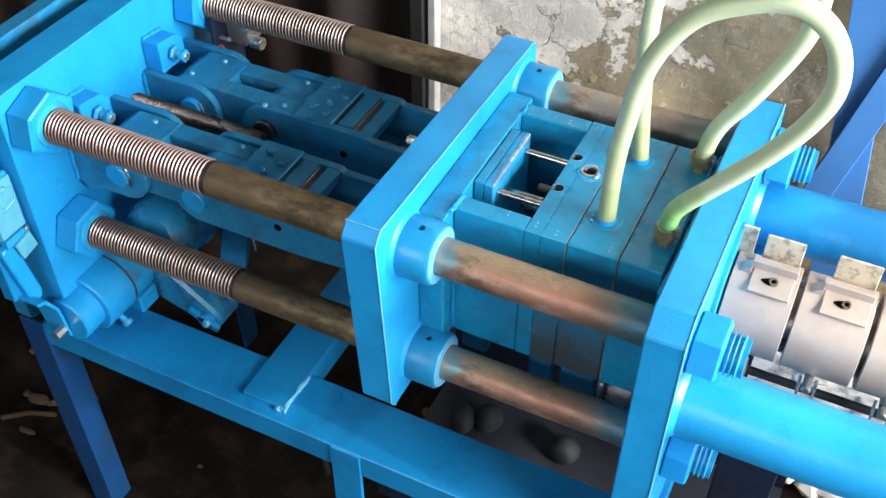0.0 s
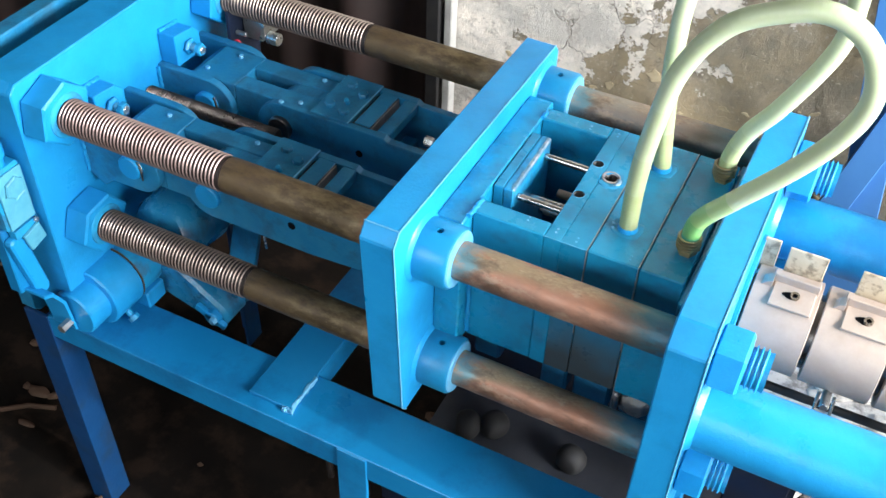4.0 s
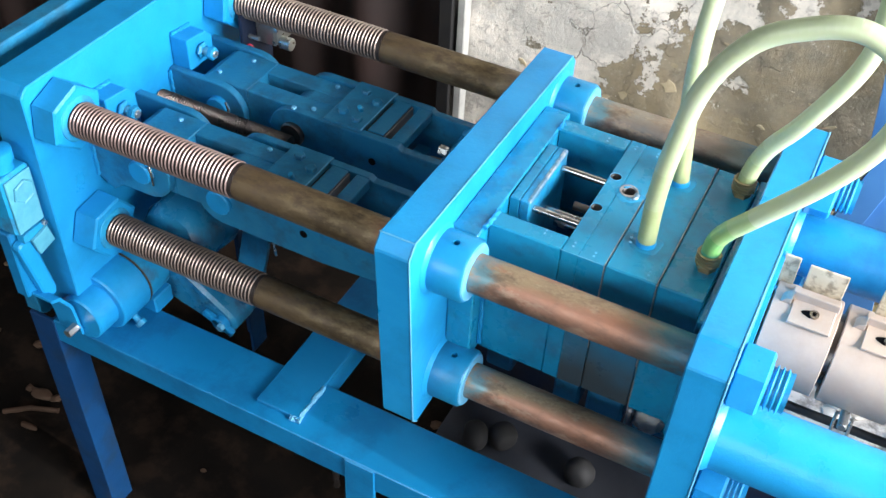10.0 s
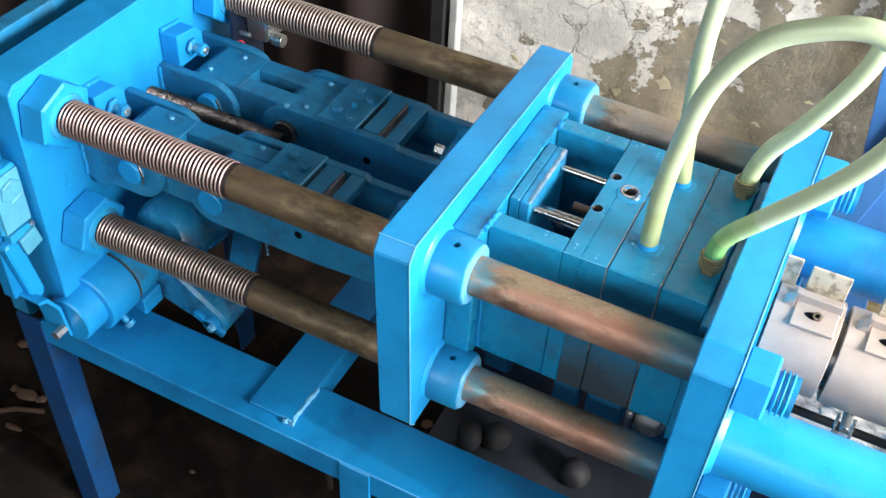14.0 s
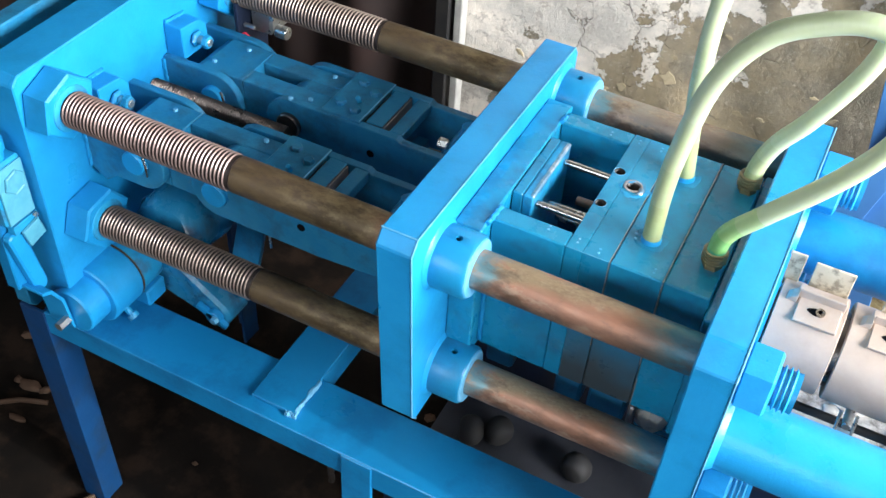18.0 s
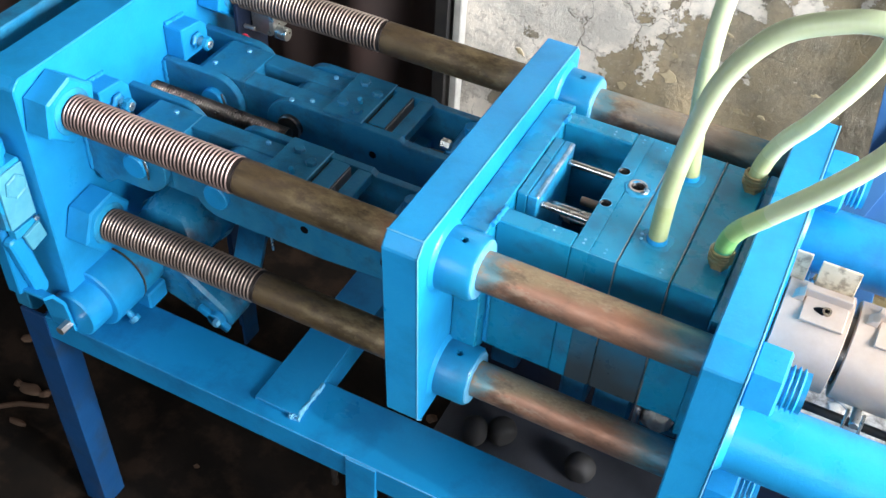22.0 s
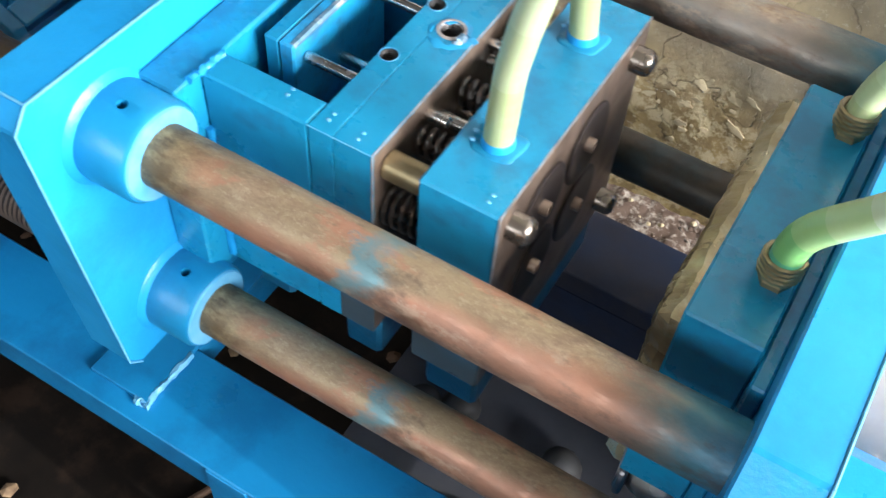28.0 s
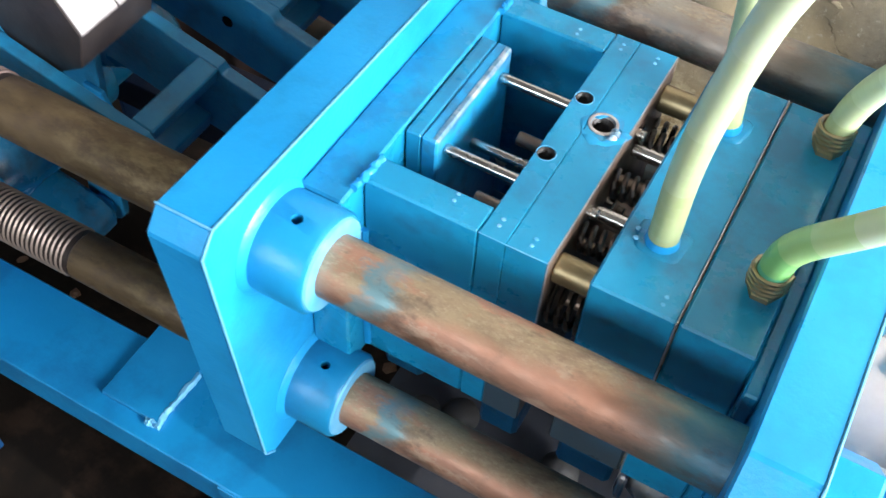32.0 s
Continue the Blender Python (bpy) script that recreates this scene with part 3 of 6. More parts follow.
def weld(path, r, parent, mat=None):
    """A lumpy weld bead."""
    rnd = random.Random(len(path) * 7 + int(1000 * path[0][0]) % 97)
    pts = smooth_path(path, 9)
    bm = tube([p + Vector((rnd.uniform(-1, 1), rnd.uniform(-1, 1), rnd.uniform(-0.5, 0.3))) * r * 0.22 for p in pts], r, 8)
    for v in bm.verts:
        v.co += Vector((rnd.uniform(-1, 1), rnd.uniform(-1, 1), rnd.uniform(-1, 1))) * r * 0.2
    return part("weld_bead", bm, mat or EDGE, parent, smooth=True)


def thread(x0, x1, y, z, r, pitch, n=24):
    """Turned thread as rings of ridge and groove."""
    prof = [(x0, r * 0.9)]
    k = int((x1 - x0) / pitch)
    for i in range(k):
        a = x0 + i * pitch
        prof += [(a + 0.10 * pitch, r - 0.0036), (a + 0.34 * pitch, r - 0.0003), (a + 0.42 * pitch, r), (a + 0.50 * pitch, r - 0.0003), (a + 0.74 * pitch, r - 0.0036)]
    prof.append((x1, r * 0.9))
    return lathe(prof, "x", (0, y, z), n)


def drill(ob, x, y, z, r, depth, axis="z", n=24):
    """Cut a round blind hole into a part; x, y, z in plan coordinates at the mouth."""
    i = "xyz".index(axis)
    c = [x, y, z]
    a1 = c[i] + 0.01
    bm = lathe([(c[i] - depth, r), (a1, r)], axis, tuple(0 if k == i else c[k] for k in range(3)), n)
    bmesh.ops.translate(bm, verts=bm.verts, vec=-BASES[ob.name])
    me = bpy.data.meshes.new("cutter")
    bm.to_mesh(me)
    bm.free()
    cut = bpy.data.objects.new("cutter", me)
    host = bpy.data.objects.new("host", ob.data)
    for o in (cut, host):
        bpy.context.scene.collection.objects.link(o)
    md = host.modifiers.new("hole", "BOOLEAN")
    md.operation, md.object, md.solver = "DIFFERENCE", cut, "EXACT"
    bpy.context.view_layer.update()
    res = bpy.data.meshes.new_from_object(host.evaluated_get(bpy.context.evaluated_depsgraph_get()))
    bpy.data.objects.remove(host)
    bpy.data.objects.remove(cut)
    res.materials.clear()
    res.materials.append(ob.data.materials[0])
    ob.data = res


def female_thread(x, y, z, r, depth, parent, mat):
    prof = []
    k = int(depth / 0.0022)
    for q in range(k):
        a = z - depth + 0.0022 * q
        prof += [(a, r - 0.0001), (a + 0.0011, r - 0.0010)]
    prof.append((z - 0.0006, r - 0.0001))
    bm = bmesh.new()
    n = 20
    rings = [[bm.verts.new((x + q * math.cos(TAU * s / n), y + q * math.sin(TAU * s / n), a)) for s in range(n)] for a, q in prof]
    for p, q in zip(rings, rings[1:]):
        for s in range(n):
            bm.faces.new((q[s], q[(s + 1) % n], p[(s + 1) % n], p[s]))
    bm.faces.new(rings[0])
    return part("hole_thread", bm, mat, parent, "", True)




# ---- the room ----
def wall_dent(x, z):
    return 0.012 * noise.noise(Vector((x * 6, z * 6, 0))) + 0.006 * noise.noise(Vector((x * 21, z * 21, 3)))


def build_room():
    def slab(name, x0, x1, y0, y1, z0, z1, mat, label):
        return solo(name, box(x0, x1, y0, y1, z0 - ZB, z1 - ZB, 0), mat, label, name.split("_")[0], kind="structure", base=(0, 0, -ZB))

    # uneven earth floor
    bm = bmesh.new()
    bmesh.ops.create_grid(bm, x_segments=110, y_segments=90, size=0.5)
    for v in bm.verts:
        v.co.x, v.co.y = v.co.x * 5.8 + 0.25, v.co.y * 3.8 - 0.85
        v.co.z = -ZB + 0.012 * noise.noise(v.co * 4) + 0.008 * noise.noise(v.co * 13)
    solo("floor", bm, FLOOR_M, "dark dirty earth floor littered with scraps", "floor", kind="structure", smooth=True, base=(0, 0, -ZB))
    # flaking wall behind, slightly uneven
    bm = bmesh.new()
    bmesh.ops.create_grid(bm, x_segments=150, y_segments=110, size=0.5)
    for v in bm.verts:
        x, z = v.co.x * 3.45 + 1.32, v.co.y * 3.1 + 0.55
        v.co = Vector((x, 0.86 + wall_dent(x, z), z))
    ext = bmesh.ops.extrude_face_region(bm, geom=bm.faces[:])
    bmesh.ops.translate(bm, verts=[g for g in ext["geom"] if isinstance(g, bmesh.types.BMVert)], vec=(0, 0.2, 0))
    solo("wall_north", bm, WALL_M, "damp plaster wall with flaking whitewash", "wall", kind="structure", smooth=True, base=(0, 0, -ZB))
    wall = bpy.data.objects["wall_north"]
    rnd = random.Random(21)
    spots = [(rnd.gauss(0.06, 0.10), rnd.gauss(-0.56, 0.04)) for _ in range(46)] + [(rnd.uniform(-0.30, 0.55), rnd.uniform(-0.42, 0.0)) for _ in range(14)]
    chips = [(0.062, -0.232, 0.0135), (-0.028, -0.285, 0.008), (0.243, -0.259, 0.006), (0.20, -0.267, 0.007), (0.32, -0.182, 0.005), (0.059, -0.185, 0.005), (-0.06, -0.30, 0.006), (0.12, -0.30, 0.005)]
    for x, z, size in [(x, z, 0.0) for x, z in spots] + chips:
        s = size or rnd.uniform(0.002, 0.012) * rnd.uniform(0.6, 1.0)
        lean, tall = rnd.uniform(-0.8, 0.8), rnd.uniform(0.5, 1.1)
        bm = bmesh.new()
        n = 10
        rim, back = [], []
        for q in range(n):
            r = s * rnd.uniform(0.5, 1.25)
            dx, dz = r * 1.5 * math.cos(TAU * q / n), r * tall * math.sin(TAU * q / n)
            px_, pz = x + dx + 0.5 * dz * lean, z + dz - 0.5 * dx * lean
            y = 0.86 + wall_dent(px_, pz) - 0.0006 - 0.0014 * rnd.uniform(0.0, 1.0)
            rim.append(bm.verts.new((px_, y, pz)))
            back.append(bm.verts.new((px_, y + 0.0035, pz)))
        mid = bm.verts.new((x, 0.86 + wall_dent(x, z) - 0.0015, z))
        for q in range(n):
            bm.faces.new((mid, rim[q], rim[(q + 1) % n]))
            bm.faces.new((rim[q], back[q], back[(q + 1) % n], rim[(q + 1) % n]))
        bmesh.ops.recalc_face_normals(bm, faces=bm.faces[:])
        part("plaster_flake", bm, FLAKE_M, wall)
    slab("wall_north_dark", -2.65, -0.40, 0.95, 1.1, -0.1, 3.1, ROOM_M, "dark plaster wall behind a brown sheet")
    slab("wall_west", -2.75, -2.6, -2.8, 0.95, -0.1, 3.1, ROOM_M, "dark workshop wall")
    # east wall with a wide doorway
    slab("wall_east_1", 3.0, 3.15, -2.8, -1.45, -0.1, 3.1, ROOM_M, "workshop wall beside the doorway")
    slab("wall_east_2", 3.0, 3.15, -1.45, 0.86, 2.55, 3.1, ROOM_M, "workshop wall above the doorway")
    # south wall with an assumed window, out of view
    slab("wall_south_1", -2.75, -1.1, -2.8, -2.65, -0.1, 3.1, ROOM_M, "dark workshop wall")
    slab("wall_south_2", 0.7, 3.0, -2.8, -2.65, -0.1, 3.1, ROOM_M, "dark workshop wall")
    slab("wall_south_3", -1.1, 0.7, -2.8, -2.65, -0.1, 1.55, ROOM_M, "dark workshop wall under an assumed window")
    slab("wall_south_4", -1.1, 0.7, -2.8, -2.65, 2.55, 3.1, ROOM_M, "dark workshop wall over an assumed window")
    slab("ceiling", -2.75, 3.15, -2.8, 1.1, 3.1, 3.2, ROOM_M, "sooty workshop ceiling")
    # ground outside
    solo("ground", box(3.0, 60, -40, 40, -ZB - 0.1, -ZB - 0.02, 0), CONCRETE, "pale sunlit ground outside the doorway", "ground", kind="structure", base=(0, 0, -ZB))
    # hanging brown sheet
    bm = bmesh.new()
    cols = []
    n = 260
    for i in range(n + 1):
        x = -2.5 + 2.085 * i / n
        y = 0.84 + 0.022 * math.sin(x * 34) + 0.012 * math.sin(x * 13 + 1)
        cols.append([bm.verts.new((x, y + 0.004 * math.sin(z * 5 + x * 9), z)) for z in np.linspace(-0.95, 1.6, 9)])
    for a, b in zip(cols, cols[1:]):
        for k in range(8):
            bm.faces.new((a[k], b[k], b[k + 1], a[k + 1]))
    ext = bmesh.ops.extrude_face_region(bm, geom=bm.faces[:])
    bmesh.ops.translate(bm, verts=[g for g in ext["geom"] if isinstance(g, bmesh.types.BMVert)], vec=(0, 0.004, 0))
    solo("hanging_sheet", bm, CURTAIN, "dark brown corrugated sheet hanging before the wall", "sheet", smooth=True)
    # posts at the edge of the wall
    solo("door_post", box(-0.415, -0.385, 0.815, 0.85, -ZB, 1.9, 0.002), POST_M, "narrow dark steel post beside flaking plaster", "post")
    solo("door_frame_strip", box(-0.377, -0.360, 0.822, 0.85, -ZB, 1.9, 0.002), GREY_BEAM, "weathered grey strip along a plaster edge", "strip")


def build_litter():
    rnd = random.Random(5)
    for k in range(46):
        x, y = rnd.uniform(-1.5, 0.2), rnd.uniform(-0.5, 0.6)
        s = rnd.uniform(0.004, 0.014)
        bm = bmesh.new()
        bmesh.ops.create_icosphere(bm, subdivisions=1, radius=s)
        for v in bm.verts:
            v.co = Vector((v.co.x * rnd.uniform(0.8, 1.6), v.co.y, v.co.z * 0.5)) * rnd.uniform(0.75, 1.2)
        bmesh.ops.rotate(bm, verts=bm.verts, matrix=Matrix.Rotation(rnd.uniform(0, 6), 3, "Z"))
        bmesh.ops.translate(bm, verts=bm.verts, vec=(x, y, -ZB + s * 0.25 + 0.006))
        solo("scrap_piece", bm, rnd.choice((RUST, TAN, RUST, RUST)), "small crumbled scrap on the dirty floor", "scrap", "floor litter")
    for k, (x, y, a, l) in enumerate(((-0.72, -0.10, 70, 0.10), (-1.0, 0.05, 30, 0.12), (-0.95, -0.2, 100, 0.2), (-0.3, 0.1, 60, 0.14), (-0.25, 0.2, 120, 0.1))):
        bm = tube([(-l / 2, 0, 0), (0, 0.006, 0.004), (l / 2, 0, 0)], 0.006, 8)
        bmesh.ops.rotate(bm, verts=bm.verts, matrix=Matrix.Rotation(radians(a), 3, "Z"))
        bmesh.ops.translate(bm, verts=bm.verts, vec=(x, y, -ZB + 0.014))
        solo("scrap_rod", bm, RUST, "thin bent offcut lying on the floor", "offcut", "floor litter", smooth=True)
    # broken masonry ledge behind the far beam
    bm = bmesh.new()
    bmesh.ops.create_grid(bm, x_segments=120, y_segments=8, size=0.5)
    for v in bm.verts:
        x, y = v.co.x * 0.42 + 0.21, v.co.y * 0.06 + 0.528
        v.co = Vector((x, y + 0.006 * noise.noise(Vector((x * 30, 0, 0))), -0.450 + 0.006 * noise.noise(Vector((x * 38, y * 38, 1))) + 0.003 * noise.noise(Vector((x * 110, y * 110, 5)))))
    ext = bmesh.ops.extrude_face_region(bm, geom=bm.faces[:])
    low = [g for g in ext["geom"] if isinstance(g, bmesh.types.BMVert)]
    for v in low:
        v.co.z = -ZB
    bmesh.ops.recalc_face_normals(bm, faces=bm.faces[:])
    ledge = thing("masonry_ledge", (0, 0.528, -ZB), "broken brown masonry ledge strewn with plaster crumbs", "ledge")
    part("ledge", bm, DEBRIS_M, ledge, "", True)
    for k in range(80):
        bm = bmesh.new()
        s = rnd.uniform(0.0014, 0.0038)
        bmesh.ops.create_icosphere(bm, subdivisions=1, radius=s)
        for v in bm.verts:
            v.co = Vector((v.co.x * 1.3, v.co.y, v.co.z * 0.6)) * rnd.uniform(0.7, 1.25)
        bmesh.ops.translate(bm, verts=bm.verts, vec=(rnd.uniform(0.01, 0.41), rnd.uniform(0.503, 0.553), -0.445 + rnd.uniform(-0.002, 0.004)))
        part("crumb", bm, rnd.choice((DEBRIS_M, DEBRIS_M, DEBRIS_M, FLAKE_M)), ledge)
    for x, y, l in ((-1.02, 0.10, 0.05), (-0.98, 0.02, 0.03), (-0.92, 0.16, 0.035)):
        bm = bmesh.new()
        bmesh.ops.create_icosphere(bm, subdivisions=2, radius=l * 0.5)
        for v in bm.verts:
            v.co = Vector((v.co.x * 1.3, v.co.y * 0.55, v.co.z * 0.28)) * (1 + 0.5 * noise.noise(v.co * 60 + Vector((x * 9, 0, 0))))
        bmesh.ops.translate(bm, verts=bm.verts, vec=(x, y, -ZB + 0.008))
        solo("scrap_piece", bm, RUST, "torn brown scrap on the dirty floor", "scrap", "floor litter", smooth=True)
    # pale rubble behind and right of the injection unit
    bm = bmesh.new()
    for k in range(420):
        x, y = rnd.uniform(0.33, 1.9), rnd.uniform(0.14, 0.84)
        s = rnd.uniform(0.012, 0.05)
        c = bmesh.ops.create_icosphere(bm, subdivisions=1, radius=s)
        for v in c["verts"]:
            v.co = v.co * rnd.uniform(0.7, 1.2)
            v.co.z *= 0.5
        bmesh.ops.translate(bm, verts=c["verts"], vec=(x, y, -ZB + 0.01 + rnd.uniform(0, 0.03)))
    solo("rubble", bm, CONCRETE, "pale broken plaster and rubble on the ground", "rubble", kind="stuff")


# ---- machine frame ----
ZT = -0.436       # top of the side beams


def channel(y0, y1, x0, x1, open_side):
    """A channel on its side: a web on top and two flanges down."""
    w, d = 0.006, 0.052
    out = [(y0, ZT), (y1, ZT), (y1, ZT - d), (y1 - w, ZT - d), (y1 - w, ZT - w), (y0 + w, ZT - w), (y0 + w, ZT - d), (y0, ZT - d)]
    return prism(out, x0, x1, "x", 0.0015)


def angle_leg(x, y, sx, sy, lean=0.0):
    w, t = 0.052, 0.007
    out = [(x, y), (x + sx * w, y), (x + sx * w, y + sy * t), (x + sx * t, y + sy * t), (x + sx * t, y + sy * w), (x, y + sy * w)]
    bm = prism(out, -ZB, ZT - 0.002, "z", 0.001)
    for v in bm.verts:
        if v.co.z < -0.9:
            v.co.x += lean
    return bm


def build_frame():
    f = thing("machine_frame", (0.1, YM, -ZB), "bright blue welded steel frame of channels and angle legs", "frame")
    part("side_beam", channel(-0.045, 0.062, -0.69, 1.6, 1), BLUE_FRAME, f)
    # far beam: shade painted in, so darker than the near one
    part("side_beam", channel(0.385, 0.492, -0.69, 1.6, 1), NAVY, f, "blue beam darkened with its shade")
    part("end_beam", box(-0.69, -0.63, 0.0625, 0.3845, ZT - 0.05, ZT - 0.004, 0.002), BLUE_FRAME, f)
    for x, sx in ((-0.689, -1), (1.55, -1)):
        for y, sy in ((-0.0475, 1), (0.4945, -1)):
            part("leg", angle_leg(x, y, sx, sy, 0.008 if x < 0 else 0), BLUE_SHADED, f)
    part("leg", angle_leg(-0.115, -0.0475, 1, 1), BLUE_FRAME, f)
    part("leg", angle_leg(-0.115, 0.4945, 1, -1), BLUE_SHADED, f)
    # cross bar: angle iron across the beams
    bm = box(-0.291, -0.212, -0.022, 0.46, ZT + 0.0005, ZT + 0.008, 0.001)
    box(-0.219, -0.212, 0.063, 0.384, ZT - 0.045, ZT + 0.0006, 0.0005, bm)
    part("cross_bar", bm, BLUE_FRAME, f)
    weld([(-0.211, -0.026, ZT + 0.004), (-0.213, 0.0, ZT + 0.005), (-0.211, 0.05, ZT + 0.005)], 0.004, f)
    weld([(-0.215, -0.024, ZT + 0.004), (-0.225, -0.024, ZT + 0.004)], 0.005, f)
    part("cross_bar_low", box(0.325, 0.382, 0.0625, 0.3845, ZT - 0.045, ZT - 0.004, 0.002), BLUE_FRAME, f)
    # brace under the beam, and a bent strap
    part("brace", turned(box(-0.11, -0.075, -0.035, -0.028, -0.80, -0.47, 0.001), Matrix.Rotation(radians(-6), 4, "Y"), (-0.1, -0.03, -0.6)), BLUE_FRAME, f)
    part("strap", tube([(-0.36, 0.03, ZT - 0.06), (-0.345, 0.03, ZT - 0.12), (-0.30, 0.03, ZT - 0.17)], 0.007, 8), BLUE_WORN, f)
    part("strap", tube([(-0.22, 0.05, ZT - 0.06), (-0.20, 0.05, ZT - 0.16), (-0.19, 0.04, ZT - 0.24)], 0.006, 8), STEEL_DARK, f)
    # drip pan
    pan = thing("drip_pan", (0.14, YM, -0.706), "dark oily sheet-metal chute under the mould", "pan")
    part("pan_sheet", prism([(0.064, -0.70), (0.383, -0.70), (0.383, -0.706), (0.064, -0.706)], -0.10, 0.55, "x"), PAN_M, pan)
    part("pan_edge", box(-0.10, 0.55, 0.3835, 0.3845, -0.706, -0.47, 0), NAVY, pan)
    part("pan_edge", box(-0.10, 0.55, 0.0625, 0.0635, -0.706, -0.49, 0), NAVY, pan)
    part("apron_panel", box(0.434, 0.522, 0.20, 0.21, -0.6995, -0.397, 0.002), NAVY, f, "dark navy panel")
    return f


# ---- platens ----
YCS = (0.107, 0.294)   # middle planes of the two toggles
HW = 0.059
L1, L2 = 0.139, 0.275
RX, RZ = -0.508, -0.104
MX = RX + L1
FX = MX + L2

def plate_outline(y0, y1, z0, z1, c):
    return [(y0 + c, z1), (y1 - c, z1), (y1, z1 - c), (y1, z0 + c), (y1 - c, z0), (y0 + c, z0), (y0, z0 + c), (y0, z1 - c)]


def build_tie_bars():
    for y, z in ((0, 0), (YL, ZL), (YF, 0), (YF + YL, ZL)):
        t = thing("tie_bar", (0, y, z - 0.025), "round steel tie bar, threaded end, stained with rust and overspray", "tie bar", "four tie bars")
        part("rod", rod("x", (0, y, z), -0.285, 0.406, 0.025, 40, 0.0005), BAR_SHADED if (y > 0.1 and z) else BAR_FAR if y > 0.1 else BAR_M, t, "brown oily steel rod with copper stains", True)
        part("thread", thread(-0.566, -0.286, y, z, 0.0262, 0.0060), THREAD_DARK if y > 0.1 or z else THREAD_M, t, "coarse oiled screw thread", True)
        # black core in place of the shade between the ridges
        part("thread_grease", rod("x", (0, y, z), -0.5655, -0.2865, 0.0242, 28, 0.0003), NEAR_BLACK, t, "black core that darkens the thread grooves", True)
        part("thread", thread(-0.79, -0.739, y, z, 0.0262, 0.0060), THREAD_M, t, "", True)
        nut = part("nut", hex_nut(-0.6018, -0.559, y, z, 0.0505, 0.12 if z else 0.35), BLUE, t, "large blue hexagon nut")
        part("washer", lathe([(-0.559, 0.0262), (-0.559, 0.034), (-0.5575, 0.033), (-0.556, 0.0262)], "x", (0, y, z), 24), BLUE_WORN, t, "", True)
        # nut and bare thread outside the fixed platen
        part("nut", hex_nut(0.3727, 0.408, y, z, 0.042, 0.5 if z else 0.2), BLUE, t, "blue painted hexagon nut")
        part("thread", thread(0.405, 0.433, y, z, 0.0262, 0.0060), BLUE_WORN, t, "blue painted thread end", True)


def build_rear_platen():
    p = thing("rear_platen", (-0.64, YM, ZT), "thick bright blue rear platen with toggle brackets", "platen")
    part("plate", prism(plate_outline(-0.05, 0.432, ZT, 0.058, 0.012), -0.668, -0.602, "x", 0.002), BLUE, p)
    # back plate in the darker link blue to paint the shade behind the platen
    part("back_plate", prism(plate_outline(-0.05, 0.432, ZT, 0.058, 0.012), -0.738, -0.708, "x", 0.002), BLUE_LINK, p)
    part("spacer_bar", box(-0.7078, -0.6682, 0.15, 0.23, -0.30, -0.20, 0.003), BLUE, p)
    for yc in YCS:
        for y0 in (yc - HW, yc + HW - 0.013):
            out = [(-0.6018, -0.062), (-0.505, -0.062)]
            out += [(-0.505 + 0.045 * math.sin(a), -0.107 + 0.045 * math.cos(a)) for a in np.linspace(0.1, math.pi - 0.1, 12)]
            out += [(-0.555, -0.152), (-0.575, -0.168), (-0.6018, -0.150)]
            part("bracket_cheek", prism(out, y0, y0 + 0.013, "y", 0.0015), BLUE_LINK, p)
        part("pin", rod("y", (RX, 0, RZ), yc - HW - 0.010, yc + HW + 0.006, 0.020, 28, 0.002), BLUE, p, "blue pivot pin", True)
        part("retaining_clip", tube([(RX + 0.016, yc - HW - 0.004, RZ + 0.016), (RX + 0.022, yc - HW - 0.006, RZ), (RX + 0.019, yc - HW - 0.004, RZ - 0.018)], 0.0022, 6), STEEL, p)
        # stop block with an adjusting bolt
        part("stop_block", prism([(yc - HW + 0.012, -0.066), (yc + 0.014, -0.066), (yc + 0.014, -0.03), (yc, -0.016), (yc - HW + 0.012, -0.010)], -0.6015, -0.568, "x", 0.0015), BLUE, p)
        part("stop_bolt", rod("x", (0, yc - 0.018, -0.040), -0.568, -0.537, 0.0065, 12, 0.001), TIN, p)
        part("bolt_nut", hex_nut(-0.5675, -0.559, yc - 0.018, -0.040, 0.0135), BLUE, p)
        bolt(p, (-0.548, yc - 0.018, -0.040), "x", 0.011, 0.009, BLUE_WORN)
        weld([(-0.600, yc - HW + 0.014, -0.0085), (-0.600, yc - 0.02, -0.012), (-0.600, yc, -0.014)], 0.0034, p, BLUE)
        weld([(-0.600, yc - HW - 0.001, -0.066), (-0.600, yc - HW - 0.001, -0.11), (-0.600, yc - HW - 0.001, -0.148)], 0.0034, p, BLUE)
    # fixed ejector rod between the toggles
    part("ejector_rod", thread(-0.60, -0.355, 0.205, -0.100, 0.0135, 0.0042, 16), STEEL_DARK, p, "grey threaded knock-out rod", True)
    return p


S_ROWS = [(0, 0), (23.6, 0), (23.7, -0.0012), (23.8, -0.0035), (24, -0.0078), (24.5, -0.0184), (25, -0.0275), (25.5, -0.0522), (26, -0.0848), (26.5, -0.1276), (27.2, -0.196), (27.6, -0.211), (28.1, -0.155), (28.5, -0.1233), (29, -0.1124), (29.5, -0.1666), (29.8, -0.2035), (30, -0.2207), (30.2, -0.2105), (30.5, -0.1735), (31, -0.1092), (31.5, -0.06), (32, -0.031)]
